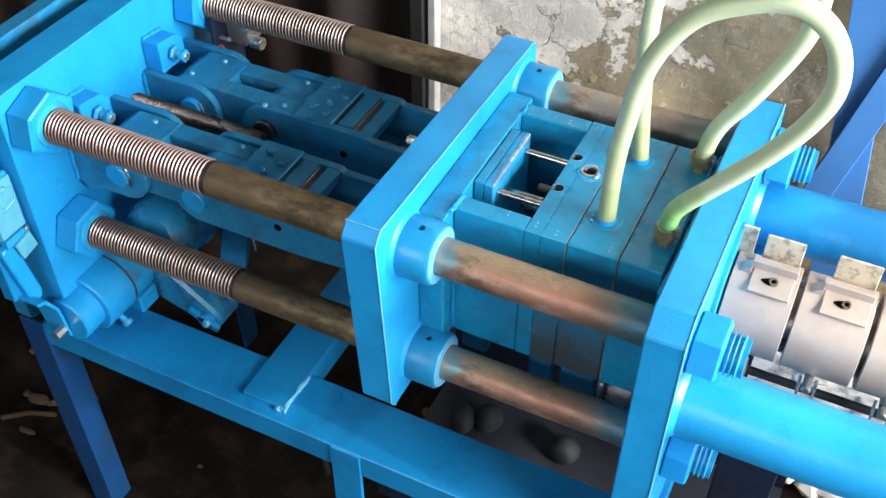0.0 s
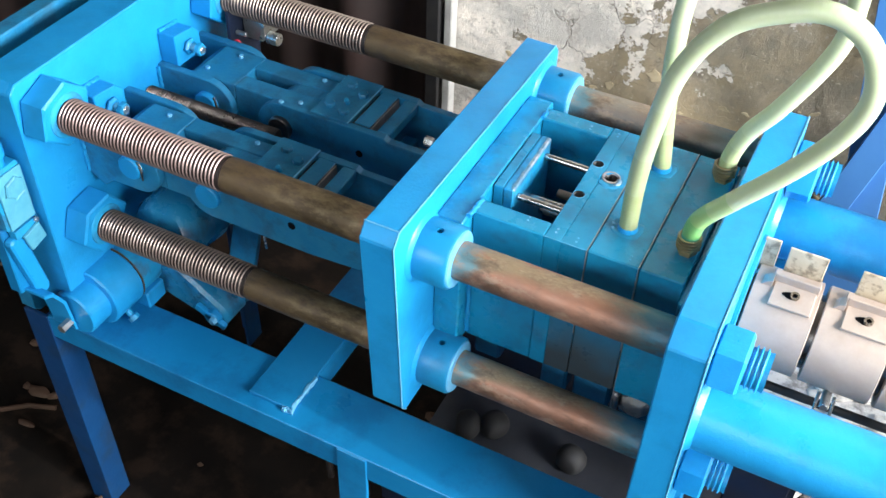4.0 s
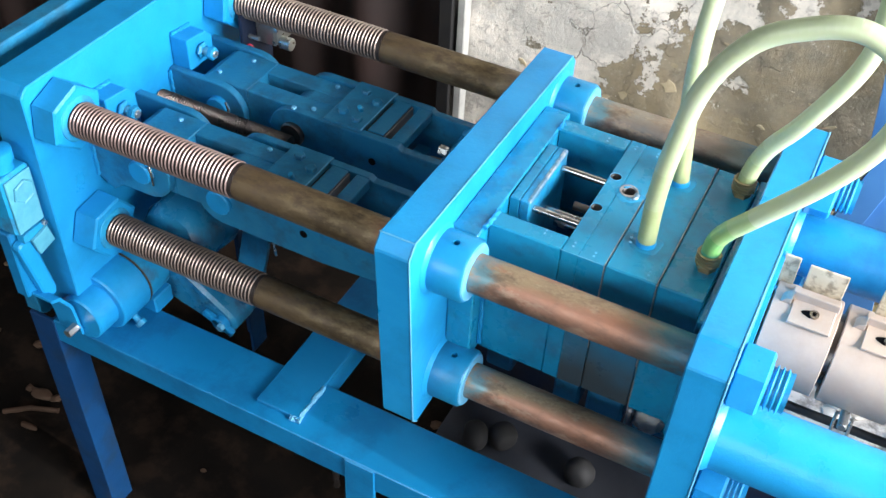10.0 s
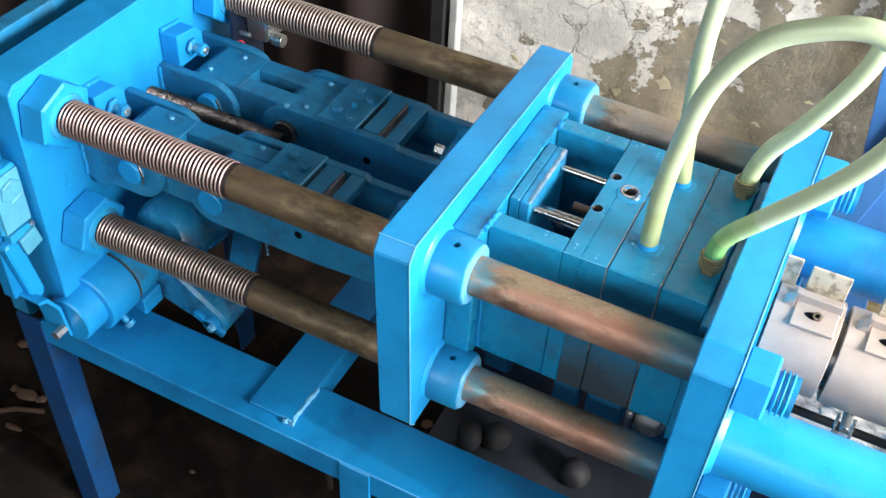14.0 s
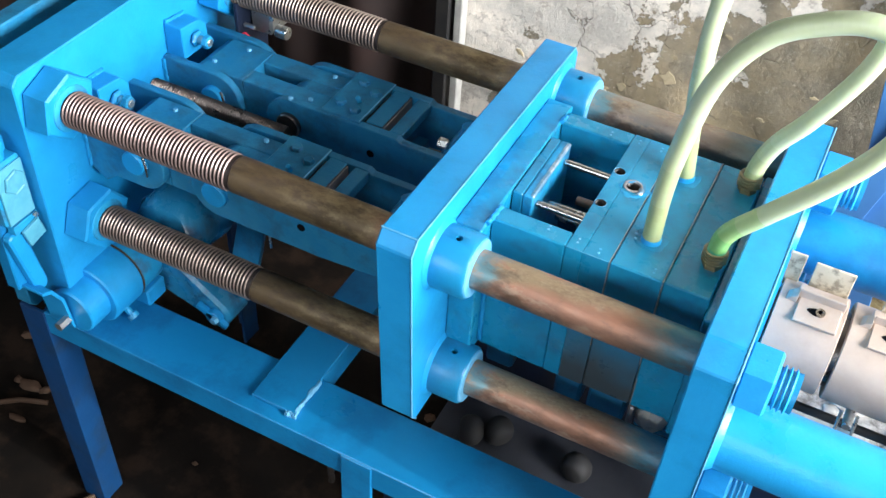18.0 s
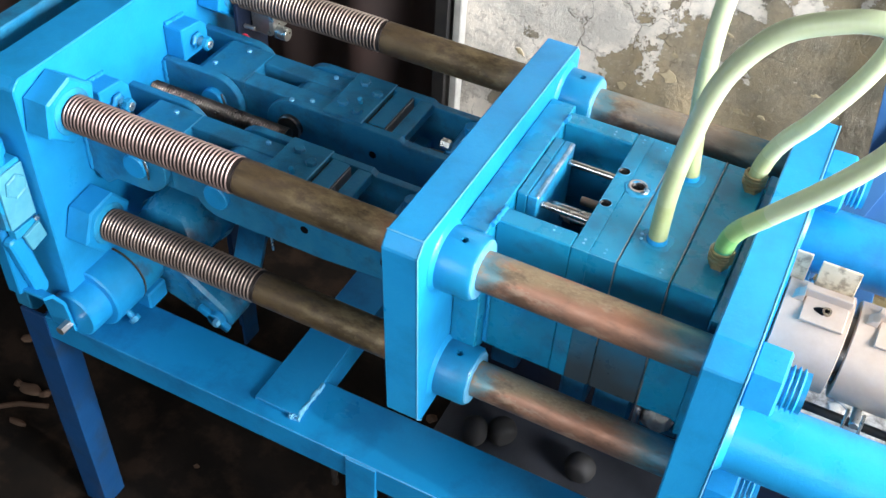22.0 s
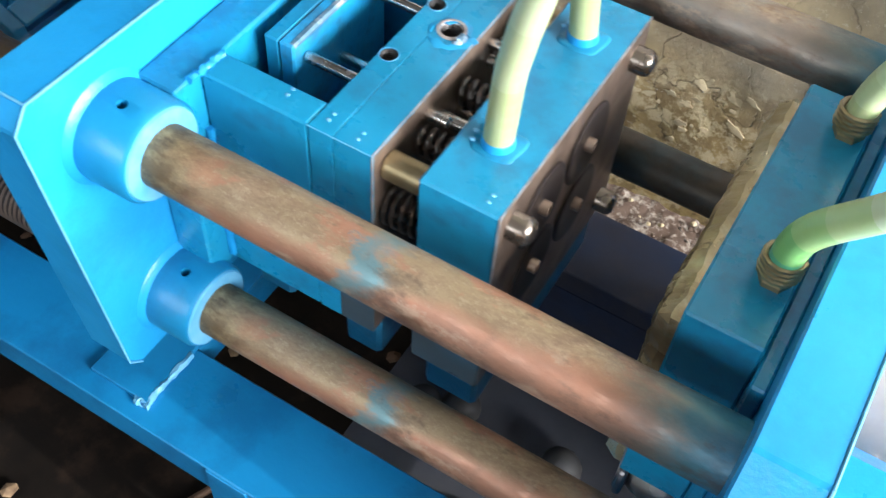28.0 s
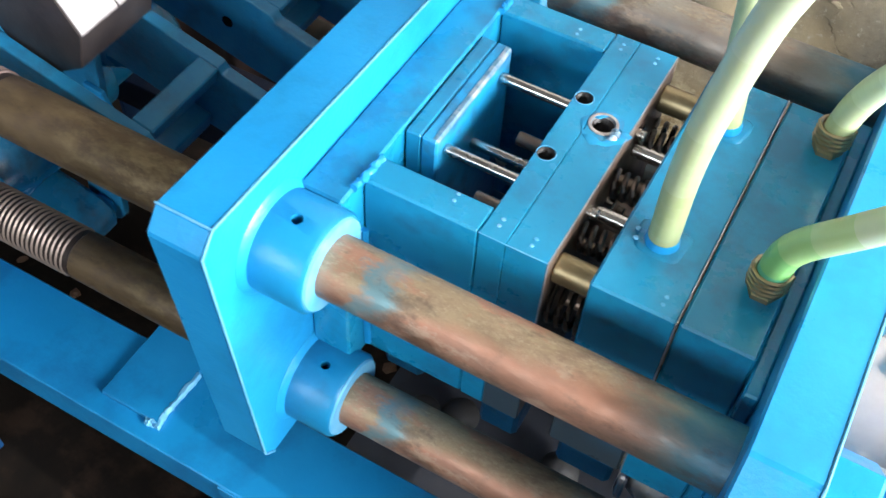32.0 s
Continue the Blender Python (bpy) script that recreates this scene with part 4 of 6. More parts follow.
B_ROWS = [(0, 0), (24.7, 0), (25, -0.0005), (25.5, -0.0085), (26, -0.0398), (26.5, -0.0825), (27.2, -0.155), (27.6, -0.172), (28.1, -0.118), (28.5, -0.0845), (29, -0.0755), (29.5, -0.1285), (29.8, -0.165), (30, -0.183), (30.2, -0.172), (30.5, -0.1348), (31, -0.0714), (31.5, -0.0228), (32, -0.0003)]


def shift_at(rows, t):
    return float(np.interp(t, [r[0] for r in rows], [r[1] for r in rows]))


def build_moving_platen():
    p = thing("moving_platen", (-0.023, YM, -0.276), "bright blue moving platen with four bar bushes", "platen")
    out = [(-0.059, 0.070), (0.418, 0.058), (0.432, 0.044), (0.432, -0.262), (0.418, -0.276), (-0.040, -0.2765), (-0.0525, -0.262), (-0.0735, 0.053)]
    part("plate", prism(out, -0.044, 0.003, "x", 0.002), BLUE, p)
    edge = [(0.0028, y, z) for y, z in (out[5], out[6], out[7], out[0], out[1])]
    edge = [(x, y + (0.0003 if y < 0 else 0), z - 0.0003) for x, y, z in edge]
    for a, c in [*zip(edge, edge[1:]), ((-0.0438, -0.0587, 0.0696), (0.002, -0.0587, 0.0696))]:
        part("rubbed_edge", tube([a, c], 0.0010, 6), EDGE, p)
    for y0 in (0, YF):
        for z in (0, ZL):
            y = y0 + (YL if z else 0.0)
            bush = part("bush", lathe([(0.0032, 0.0255), (0.0032, 0.041), (0.049, 0.041), (0.0525, 0.0385), (0.0525, 0.0255)], "x", (0, y, z), 40), BLUE_BUSH, p, "blue turned bush", True)
            part("rim", lathe([(0.0526, 0.0255), (0.0526, 0.0375), (0.0545, 0.0365), (0.0545, 0.0255)], "x", (0, y, z), 40), EDGE, bush, "rubbed pale rim", True)
            drill(bush, 0.029, y - 0.004, z + 0.0406, 0.0044, 0.012, "z", 14)
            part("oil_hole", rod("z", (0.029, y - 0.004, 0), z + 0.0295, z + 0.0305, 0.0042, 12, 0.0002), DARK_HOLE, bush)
            part("weld_fillet", lathe([(0.0032, 0.041), (0.0032, 0.047), (0.008, 0.0412)], "x", (0, y, z), 40), BLUE, bush, "", True)
    # front pin blocks of the toggles
    for yc in YCS:
        part("pin_block", box(-0.125, -0.0462, yc - 0.042, yc + 0.042, -0.14, -0.07, 0.006), BLUE, p)
        part("pin", rod("y", (FX, 0, RZ), yc - HW - 0.004, yc + HW + 0.004, 0.016, 20, 0.002), STEEL, p, "", True)
    return p




def toggle(s):
    """Turn of the rear and the front link (radians) for a shift s of the platen, and the middle pin."""
    d = FX + s - RX
    a1 = math.acos(max(-1, min(1, (L1 ** 2 + d ** 2 - L2 ** 2) / (2 * L1 * d)))) if s < -1e-5 else 0.0
    mx, mz = RX + L1 * math.cos(a1), RZ + L1 * math.sin(a1)
    a2 = math.atan2(mz - RZ, FX + s - mx)
    return a1, a2, mx, mz


LINKS = []


def build_links():
    t0 = -0.076
    for yc in YCS:
        # rear link: slotted body, stop plate with bolts, dark nose
        t = thing("toggle_rear_link", (RX, yc, RZ), "slotted blue toggle link with a bolted stop plate", "toggle link", "toggle links")
        w = HW - 0.0145
        for y0, y1 in ((yc - w, yc - w + 0.032), (yc + w - 0.032, yc + w)):
            part("link_side", box(-0.462, -0.3165, y0, y1, -0.142, t0 + 0.010, 0.0015), BLUE_LINK, t)
        out = [(-0.552, t0 + 0.004), (-0.54, t0 + 0.010), (-0.4622, t0 + 0.010), (-0.4622, -0.142), (-0.535, -0.142), (-0.552, -0.13)]
        part("link_bridge", box(-0.372, -0.3168, yc - w + 0.0322, yc + w - 0.0322, -0.0978, t0 + 0.009, 0.001), BLUE_LINK, t)
        part("link_heel", prism(out, yc - w, yc + w, "y", 0.0015), BLUE_LINK, t)
        # slot floor coloured dark in place of the shade inside
        part("link_floor", box(-0.462, -0.3165, yc - w + 0.0322, yc + w - 0.0322, -0.142, -0.098, 0.001), BLUE_SHADED, t)
        out = [(-0.3163, t0 + 0.008), (-0.245, t0 + 0.008), (-0.242, t0 + 0.012), (-0.2165, t0 + 0.014), (-0.2165, -0.118), (-0.245, -0.145), (-0.3163, -0.145)]
        part("nose", prism(out, yc - w, yc + w, "y", 0.001), LINK_DARK, t, "dark oily steel nose")
        part("nose_face", box(-0.2160, -0.2142, yc - w + 0.0005, yc - 0.0007, -0.1175, t0 + 0.0135, 0.0006), LINK_BRIGHT, t, "bright ground steel face")
        part("nose_face", box(-0.2160, -0.2142, yc + 0.0007, yc + w - 0.0005, -0.1175, t0 + 0.0135, 0.0006), LINK_BRIGHT, t, "bright ground steel face")
        part("nose_cap", box(-0.243, -0.2165, yc - w, yc + w, t0 + 0.0143, t0 + 0.017, 0.0006), BLUE_LINK, t)
        sp = part("stop_plate", box(-0.316, -0.250, yc - HW + 0.004, yc + HW, t0 + 0.0085, t0 + 0.0185, 0.0015), BLUE_LINK, t)
        part("rubbed_edge", tube([(-0.2503, yc - HW + 0.0055, t0 + 0.0178), (-0.2503, yc + HW - 0.0015, t0 + 0.0178)], 0.0012, 6), EDGE, sp)
        for bx, by in ((-0.297, -0.026), (-0.268, -0.034), (-0.263, 0.018), (-0.292, 0.034)):
            bolt(sp, (bx, yc + by, t0 + 0.0185), "z", 0.0085, 0.006, BLUE_LINK, 0.3)
        part("stop_bolt", turned(rod("z", (-0.275, yc - 0.01, 0), t0 + 0.018, t0 + 0.030, 0.004, 10), Matrix.Rotation(0.4, 4, "X"), (-0.275, yc - 0.01, t0 + 0.018)), BLUE_WORN, t)
        for bx, by in ((-0.528, -0.025), (-0.50, 0.028), (-0.345, 0.035), (-0.345, -0.035)):
            bolt(t, (bx, yc + by, t0 + 0.0098), "z", 0.0042, 0.0035, EDGE)
        part("mid_boss", lathe([(yc - w - 0.001, 0.036), (yc + w + 0.001, 0.036)], "y", (MX, 0, RZ), 28), BLUE_LINK, t, "", True)
        part("heel_boss", lathe([(yc - w, 0.037), (yc + w, 0.037)], "y", (RX, 0, RZ), 28), BLUE_LINK, t, "", True)
        LINKS.append((t, yc, 1))
        # front link: two rails and a cross bar
        g = thing("toggle_front_link", (FX, yc, RZ), "blue toggle link of two rails and cross bars", "toggle link", "toggle links")
        for y0 in (yc - HW, yc + HW - 0.013):
            out = [(MX - 0.043 * math.sin(a), RZ + 0.043 * math.cos(a)) for a in np.linspace(math.pi - 0.05, 0.05, 12)]
            out += [(-0.25, -0.0605), (-0.185, -0.0605), (-0.178, -0.066), (FX - 0.01, -0.066), (FX + 0.016, -0.085), (FX + 0.016, -0.122), (FX - 0.01, -0.140), (-0.20, -0.147)]
            part("rail", prism(out, y0, y0 + 0.013, "y", 0.001), BLUE_LINK, g)
        part("cross_bar", box(-0.204, -0.182, yc - HW + 0.0132, yc + HW - 0.0132, -0.078, -0.0605, 0.0015), BLUE_LINK, g)
        part("cross_bar", box(-0.204, -0.182, yc - HW + 0.0132, yc + HW - 0.0132, -0.146, -0.128, 0.0015), BLUE_LINK, g)
        part("pin", rod("y", (MX, 0, RZ), yc - HW - 0.008, yc + HW + 0.006, 0.0205, 28, 0.002), STEEL_DARK if yc > 0.2 else BLUE, g, "dark pivot pin" if yc > 0.2 else "blue pivot pin", True)
        bolt(g, (MX, yc - HW + 0.0065, RZ + 0.0425), "z", 0.0045, 0.003, EDGE)
        part("grease_hole", rod("y", (-0.228, 0, RZ), yc - HW - 0.0008, yc - HW + 0.0001, 0.0062, 14, 0.0002), DARK_HOLE, g)
        bolt(g, (-0.13, yc - 0.03, -0.062), "x", 0.008, 0.014, TIN)
        part("grease_boss", rod("z", (-0.105, yc + 0.02, 0), -0.07, -0.056, 0.012, 16), BLUE, g, "", True)
        LINKS.append((g, yc, 2))


# ---- mould ----
MZ0, MZ1 = -0.200, 0.026
MY0, MY1 = 0.062, 0.312
CAVS = [(0.135, -0.032), (0.212, -0.032), (0.135, -0.105), (0.212, -0.105)]


def plate_part(name, x0, x1, parent, mat=None, y0=MY0, y1=MY1, z0=MZ0, z1=MZ1, label=""):
    return part(name, box(x0, x1, y0, y1, z0, z1, 0.0018), mat or BLUE_MOULD, parent, label)


def pop_marks(parent, marks):
    """Pairs of small punched centre marks."""
    for x, y in marks:
        for d in (-0.0035, 0.0035):
            part("punch_mark", rod("z", (x, y + d, 0), MZ1 - 0.001, MZ1 + 0.0006, 0.0017, 8, 0.0003), EDGE, parent)


def build_mould():
    # half on the moving platen
    m = thing("mould_moving_half", (0.096, YM, MZ0), "blue painted mould half with spacer blocks and guide pins", "mould")
    plate_part("clamp_plate", 0.0033, 0.040, m, BLUE_MOULD, 0.034, 0.328)
    plate_part("spacer_block", 0.0405, 0.1365, m, None, MY0, MY0 + 0.027)
    plate_part("spacer_block", 0.0405, 0.1365, m, None, MY1 - 0.027, MY1)
    support = part("support_plate", box(0.137, 0.1582, MY0, MY1, MZ0, MZ1, 0.0007), BLUE_MOULD, m)
    core = part("core_plate", box(0.1583, 0.192, MY0, MY1, MZ0, MZ1, 0.0008), BLUE_FADED, m)
    part("rubbed_edge", tube([(0.1917, MY0 + 0.0004, MZ1 - 0.0004), (0.1917, MY1 - 0.0004, MZ1 - 0.0004)], 0.0006, 6), EDGE_STEEL, m, "bare worn edge")
    part("rubbed_edge", tube([(0.1917, MY0 + 0.0003, MZ1 - 0.001), (0.1917, MY0 + 0.0003, -0.12)], 0.0008, 6), EDGE_STEEL, m)
    part("rubbed_edge", tube([(0.1365, MY0 + 0.0003, MZ1 - 0.0006), (0.192, MY0 + 0.0003, MZ1 - 0.0006)], 0.0005, 6), EDGE, m)
    part("plate_edge", box(0.1912, 0.1922, MY0 + 0.002, MY1 - 0.002, MZ0 + 0.002, MZ1 - 0.002, 0.0003), STEEL_RUST, m, "bare browned steel face")
    for x, y in ((0.145, 0.226), (0.145, 0.156)):
        drill(support, x, y, MZ1, 0.0074, 0.016)
        female_thread(x, y, MZ1, 0.0074, 0.0155, m, NEAR_BLACK)
        part("hole_rim", ring([(MZ1 - 0.0002, 0.0074), (MZ1 - 0.0002, 0.0082), (MZ1 + 0.0004, 0.0080), (MZ1 + 0.0004, 0.0075)], "z", (x, y, 0), 24), EDGE, m, "", True)
    drill(core, 0.170, 0.207, MZ1, 0.0094, 0.02)
    port = part("water_port", ring([(MZ1 - 0.003, 0.0090), (MZ1 - 0.003, 0.0125), (MZ1 + 0.0003, 0.0125), (MZ1 + 0.0010, 0.0118), (MZ1 + 0.0010, 0.0098), (MZ1 - 0.003, 0.0086)], "z", (0.170, 0.207, 0), 28), EDGE_STEEL, m, "bare steel threaded port", True)
    female_thread(0.170, 0.207, MZ1 - 0.001, 0.0088, 0.0185, port, NEAR_BLACK)
    splat = ring([(MZ1 - 0.0004, 0.020), (MZ1 + 0.0004, 0.018), (MZ1 + 0.0006, 0.0140), (MZ1 - 0.0004, 0.0140)], "z", (0.172, 0.203, 0), 26)
    for v in splat.verts:
        v.co.x += 0.004 * noise.noise(v.co * 130)
        v.co.y += 0.006 * noise.noise(v.co * 110 + Vector((3, 0, 0)))
    part("bare_patch", splat, BLUE_WORN, m, "scuffed paint round the port", True)
    weld([(0.180, 0.196, MZ1), (0.183, 0.200, MZ1), (0.181, 0.205, MZ1)], 0.0035, m, SCUFF)
    weld([(0.040, 0.050, MZ1), (0.041, 0.066, MZ1), (0.043, 0.088, MZ1)], 0.0034, m, BLUE)
    weld([(0.0405, 0.285, MZ1), (0.0405, 0.30, MZ1)], 0.0034, m, BLUE)
    weld([(0.0425, 0.060, -0.03), (0.0425, 0.060, -0.10), (0.0425, 0.060, -0.19)], 0.0035, m, BLUE)
    pop_marks(m, [(0.108, 0.082), (0.147, 0.078), (0.175, 0.074), (0.108, 0.296), (0.147, 0.298), (0.178, 0.297)])
    for y in (0.083, 0.288):
        for z in (0.0, -0.175):
            pin = part("guide_pin", lathe([(0.249, 0.0115), (0.306, 0.0115), (0.310, 0.0098), (0.312, 0.0065), (0.312, 0.0)], "x", (0, y, z), 24), PIN_STEEL, m, "oily steel guide pin", True)
            part("guide_sleeve", rod("x", (0, y, z), 0.1925, 0.2488, 0.0118, 24, 0.001), BRASS if z > -0.1 else STEEL_RUST, pin, "oily brass sleeve", True)
    for y in (0.155, 0.232):
        part("return_pin", rod("x", (0, y, -0.012), 0.1925, 0.262, 0.0062, 16, 0.001), STEEL, m, "", True)
    # coil springs round the core plate
    for y, z, r in ((0.127, -0.012, 0.0105), (0.19, -0.012, 0.0105), (0.245, -0.012, 0.0105), (0.083, -0.045, 0.014), (0.083, -0.15, 0.014), (0.288, -0.045, 0.014)):
        turns = 6
        path = [(0.1925 + 0.048 * i / (turns * 14), y + r * math.cos(TAU * i / 14), z + r * math.sin(TAU * i / 14)) for i in range(turns * 14 + 1)]
        part("coil_spring", tube(path, 0.0024, 6), STEEL_DARK, m, "steel coil spring", True)
    part("lower_lug", box(0.152, 0.19, 0.075, 0.30, -0.258, MZ0 - 0.0003, 0.004), BLUE_LINK, m)
    part("lower_lug", box(0.045, 0.085, 0.085, 0.29, -0.258, MZ0 - 0.0003, 0.004), BLUE_LINK, m)
    # ejector plates
    e = thing("ejector_plate", (0.055, YM, -0.20), "blue double ejector plate with steel pins", "ejector plate")
    part("rear_plate", box(0.0412, 0.055, 0.122, 0.25, -0.19, MZ1 - 0.001, 0.0015), BLUE_MOULD, e)
    part("worn_edge", box(0.0630, 0.0694, 0.1232, 0.2488, MZ1 - 0.006, MZ1 - 0.0006, 0.0016), SCUFF, e, "bare battered edge")
    part("front_plate", box(0.0553, 0.069, 0.122, 0.25, -0.19, MZ1 - 0.001, 0.0015), BLUE_WORN, e, "blue plate with a bare worn edge")
    for y, z in ((0.137, 0.006), (0.232, 0.006), (0.185, -0.03), (0.137, -0.09), (0.232, -0.09)):
        part("ejector_pin", rod("x", (0, y, z), 0.0692, 0.20, 0.0048, 14, 0.001), STEEL, e, "bright steel pin", True)
    for y, z in CAVS:
        pin = part("core_pin", lathe([(0.10, 0.0), (0.10, 0.0062), (0.290, 0.0062), (0.291, 0.0056), (0.291, 0.0036), (0.284, 0.0034), (0.284, 0.0)], "x", (0, y, z), 18), STEEL_RUST, e, "brown steel core pin", True)
        part("dome", lathe([(a - 0.011, r) for a, r in ((0.239, 0.0), (0.239, 0.0125), (0.2415, 0.019), (0.2445, 0.0215), (0.2485, 0.0212), (0.2525, 0.0175), (0.2555, 0.011), (0.2565, 0.0))], "x", (0, y, z), 32), BRIGHT_DOME if z > -0.1 else STEEL_RUST, pin, "polished steel disc head" if z > -0.1 else "browned steel disc head", True)
    # floating plate with its own hoses
    b = thing("mould_floating_plate", (0.225, YM, MZ0), "thick blue mould plate with hose sockets and cores", "mould")
    plate_part("plate", 0.1926, 0.257, b, BLUE_FADED)
    part("face", box(0.2562, 0.2572, MY0 + 0.002, MY1 - 0.002, MZ0 + 0.002, MZ1 - 0.002, 0.0003), STEEL_RUST, b, "bare browned steel face")
    pop_marks(b, [(0.243, 0.075)])
    part("rubbed_edge", tube([(0.2568, MY0 + 0.0004, MZ1 - 0.0004), (0.2568, MY1 - 0.0004, MZ1 - 0.0004)], 0.0006, 6), EDGE_STEEL, b, "bare worn edge")
    part("rubbed_edge", tube([(0.2568, MY0 + 0.0003, MZ1 - 0.001), (0.2568, MY0 + 0.0003, -0.12)], 0.0008, 6), EDGE_STEEL, b)
    part("lower_lug", box(0.2, 0.252, 0.075, 0.30, -0.258, MZ0 - 0.0003, 0.004), BLUE_LINK, b)
    for y, z in CAVS:
        part("core_ring", lathe([(0.2579, 0.018), (0.2579, 0.0365), (0.2590, 0.0365), (0.2600, 0.035), (0.2600, 0.030), (0.2583, 0.018)], "x", (0, y, z), 32), NEAR_BLACK, b, "dark core seat", True)
    for y in (0.122, 0.256):
        rnd = random.Random(int(1000 * y))
        puddle = lathe([(MZ1 - 0.0005, 0.0245), (MZ1 + 0.0006, 0.0235), (MZ1 + 0.0012, 0.021), (MZ1 + 0.0013, 0.0)], "z", (0.222, y, 0), 28)
        for v in puddle.verts:
            d = Vector((v.co.x - 0.222, v.co.y - y))
            if d.length > 0.004:
                ang = math.atan2(d.y, d.x)
                k = 1 / max(abs(math.cos(ang)), abs(math.sin(ang))) ** 0.8 * (0.78 + 0.05 * math.sin(3 * ang + y * 50))
                v.co.x, v.co.y = 0.222 + d.x * k, y + d.y * k * 0.85
        part("paint_puddle", puddle, BLUE_MOULD, b, "raised puddle of blue paint", True)
        part("hose_socket", lathe([(MZ1 + 0.001, 0.0128), (MZ1 + 0.005, 0.0124), (MZ1 + 0.0075, 0.0116), (MZ1 + 0.0075, 0.010)], "z", (0.222, y, 0), 24), BLUE, b, "", True)
        for q in range(3):
            a = rnd.uniform(0, 6)
            part("paint_drop", rod("z", (0.222 + 0.019 * math.cos(a), y + 0.017 * math.sin(a), 0), MZ1 + 0.0008, MZ1 + 0.0024, 0.0022, 10, 0.0008), EDGE, b, "", True)
    # half on the fixed platen
    a = thing("mould_fixed_half", (0.29, YM, MZ0), "blue painted fixed mould plate with two hose tails", "mould")
    plate_part("cavity_plate", 0.2582, 0.313, a)
    part("parting_face", box(0.2578, 0.2588, MY0 + 0.004, MY1 - 0.004, MZ0 + 0.002, MZ1 - 0.010, 0.0005), CAST, a, "greasy bare metal parting face")
    flange_bm = bmesh.new()
    bmesh.ops.create_grid(flange_bm, x_segments=60, y_segments=30, size=0.5)
    for v in flange_bm.verts:
        y, z = v.co.x * (MY1 - MY0 - 0.008) + YM - 0.003, v.co.y * (MZ1 - MZ0 - 0.022) + (MZ0 + MZ1) / 2 - 0.007
        rim = max(abs(v.co.x), abs(v.co.y))
        x = 0.2400 + 0.0022 * noise.noise(Vector((y * 60, z * 60, 0))) + 0.0015 * noise.noise(Vector((y * 160, z * 160, 4))) + (0.012 if rim > 0.49 else 0.003 if rim > 0.46 else 0.0)
        v.co = Vector((x, y, z))
    ext = bmesh.ops.extrude_face_region(flange_bm, geom=flange_bm.faces[:])
    for g in ext["geom"]:
        if isinstance(g, bmesh.types.BMVert):
            g.co.x = 0.2578
    bmesh.ops.recalc_face_normals(flange_bm, faces=flange_bm.faces[:])
    part("flange", flange_bm, CAST, a, "greasy cast edge")
    plate_part("clamp_plate", 0.3134, 0.3248, a, BLUE_MOULD, MY0 - 0.02, MY1 + 0.02, MZ0, MZ1 - 0.012)
    for y in (0.118, 0.274):
        coil = [(0.298 + 0.0132 * math.cos(TAU * i / 12), y + 0.0132 * math.sin(TAU * i / 12), MZ1 + 0.008 + 0.018 * i / 48) for i in range(49)]
        part("wire_clamp", tube(coil, 0.0021, 6), BRASS, a, "coiled brass wire clamp", True)
        part("hose_tail", lathe([(MZ1, 0.012), (MZ1 + 0.004, 0.012), (MZ1 + 0.005, 0.0105), (MZ1 + 0.024, 0.0105)], "z", (0.298, y, 0), 6), BRASS, a, "brass hose tail")
    part("foot_block", box(0.268, 0.318, 0.078, 0.15, MZ0 - 0.055, MZ0 - 0.0005, 0.002), BLUE_MOULD, a)
    part("steel_pad", box(0.2585, 0.2600, MY0 + 0.0005, 0.155, MZ0 - 0.035, MZ0 + 0.052, 0.0004), LINK_BRIGHT, a, "bare steel strip")
    part("steel_pad", box(0.2602, 0.2672, MY0 - 0.003, 0.155, MZ0 - 0.04, MZ0 - 0.0008, 0.002), LINK_BRIGHT, a, "bare steel pad")
    lump = bmesh.new()
    bmesh.ops.create_icosphere(lump, subdivisions=3, radius=0.02)
    for v in lump.verts:
        v.co = Vector((v.co.x * 1.05, v.co.y * 0.7, v.co.z * 0.85)) * (1 + 0.3 * noise.noise(v.co * 95))
    bmesh.ops.translate(lump, verts=lump.verts, vec=(0.289, 0.076, MZ0 - 0.028))
    part("plaster_lump", lump, CONCRETE, a, "lump of spattered white plaster", True)
    return m, e, b, a


def build_fixed_platen():
    p = thing("fixed_platen", (0.353, YM, ZT), "thick bright blue fixed platen carrying the injection unit", "platen")
    edge = [(0.3718, 0.434 - 0.026, 0.0658), (0.3718, -0.055 + 0.026, 0.0658), (0.3718, -0.0548, 0.040), (0.3718, -0.0548, -0.10), (0.3718, -0.0548, -0.30)]
    for a, c in zip(edge, edge[1:]):
        part("rubbed_edge", tube([a, c], 0.0011, 6), EDGE, p)
    part("locating_ring", lathe([(0.3722, 0.085), (0.3722, 0.10), (0.377, 0.10), (0.377, 0.085)], "x", (0, YM, ZM), 40), BLUE, p, "", True)
    for y, z in ((0.0, 0.0), (YL, ZL), (YF, 0.0), (YF + YL, ZL)):
        part("spot_face", lathe([(0.3719, 0.043), (0.3719, 0.050), (0.3724, 0.050), (0.3724, 0.043)], "x", (0, y, z), 32), BLUE_WORN, p)
    part("plate", prism(plate_outline(-0.055, 0.434, ZT, 0.066, 0.026), 0.325, 0.372, "x", 0.002), BLUE, p)
    return p


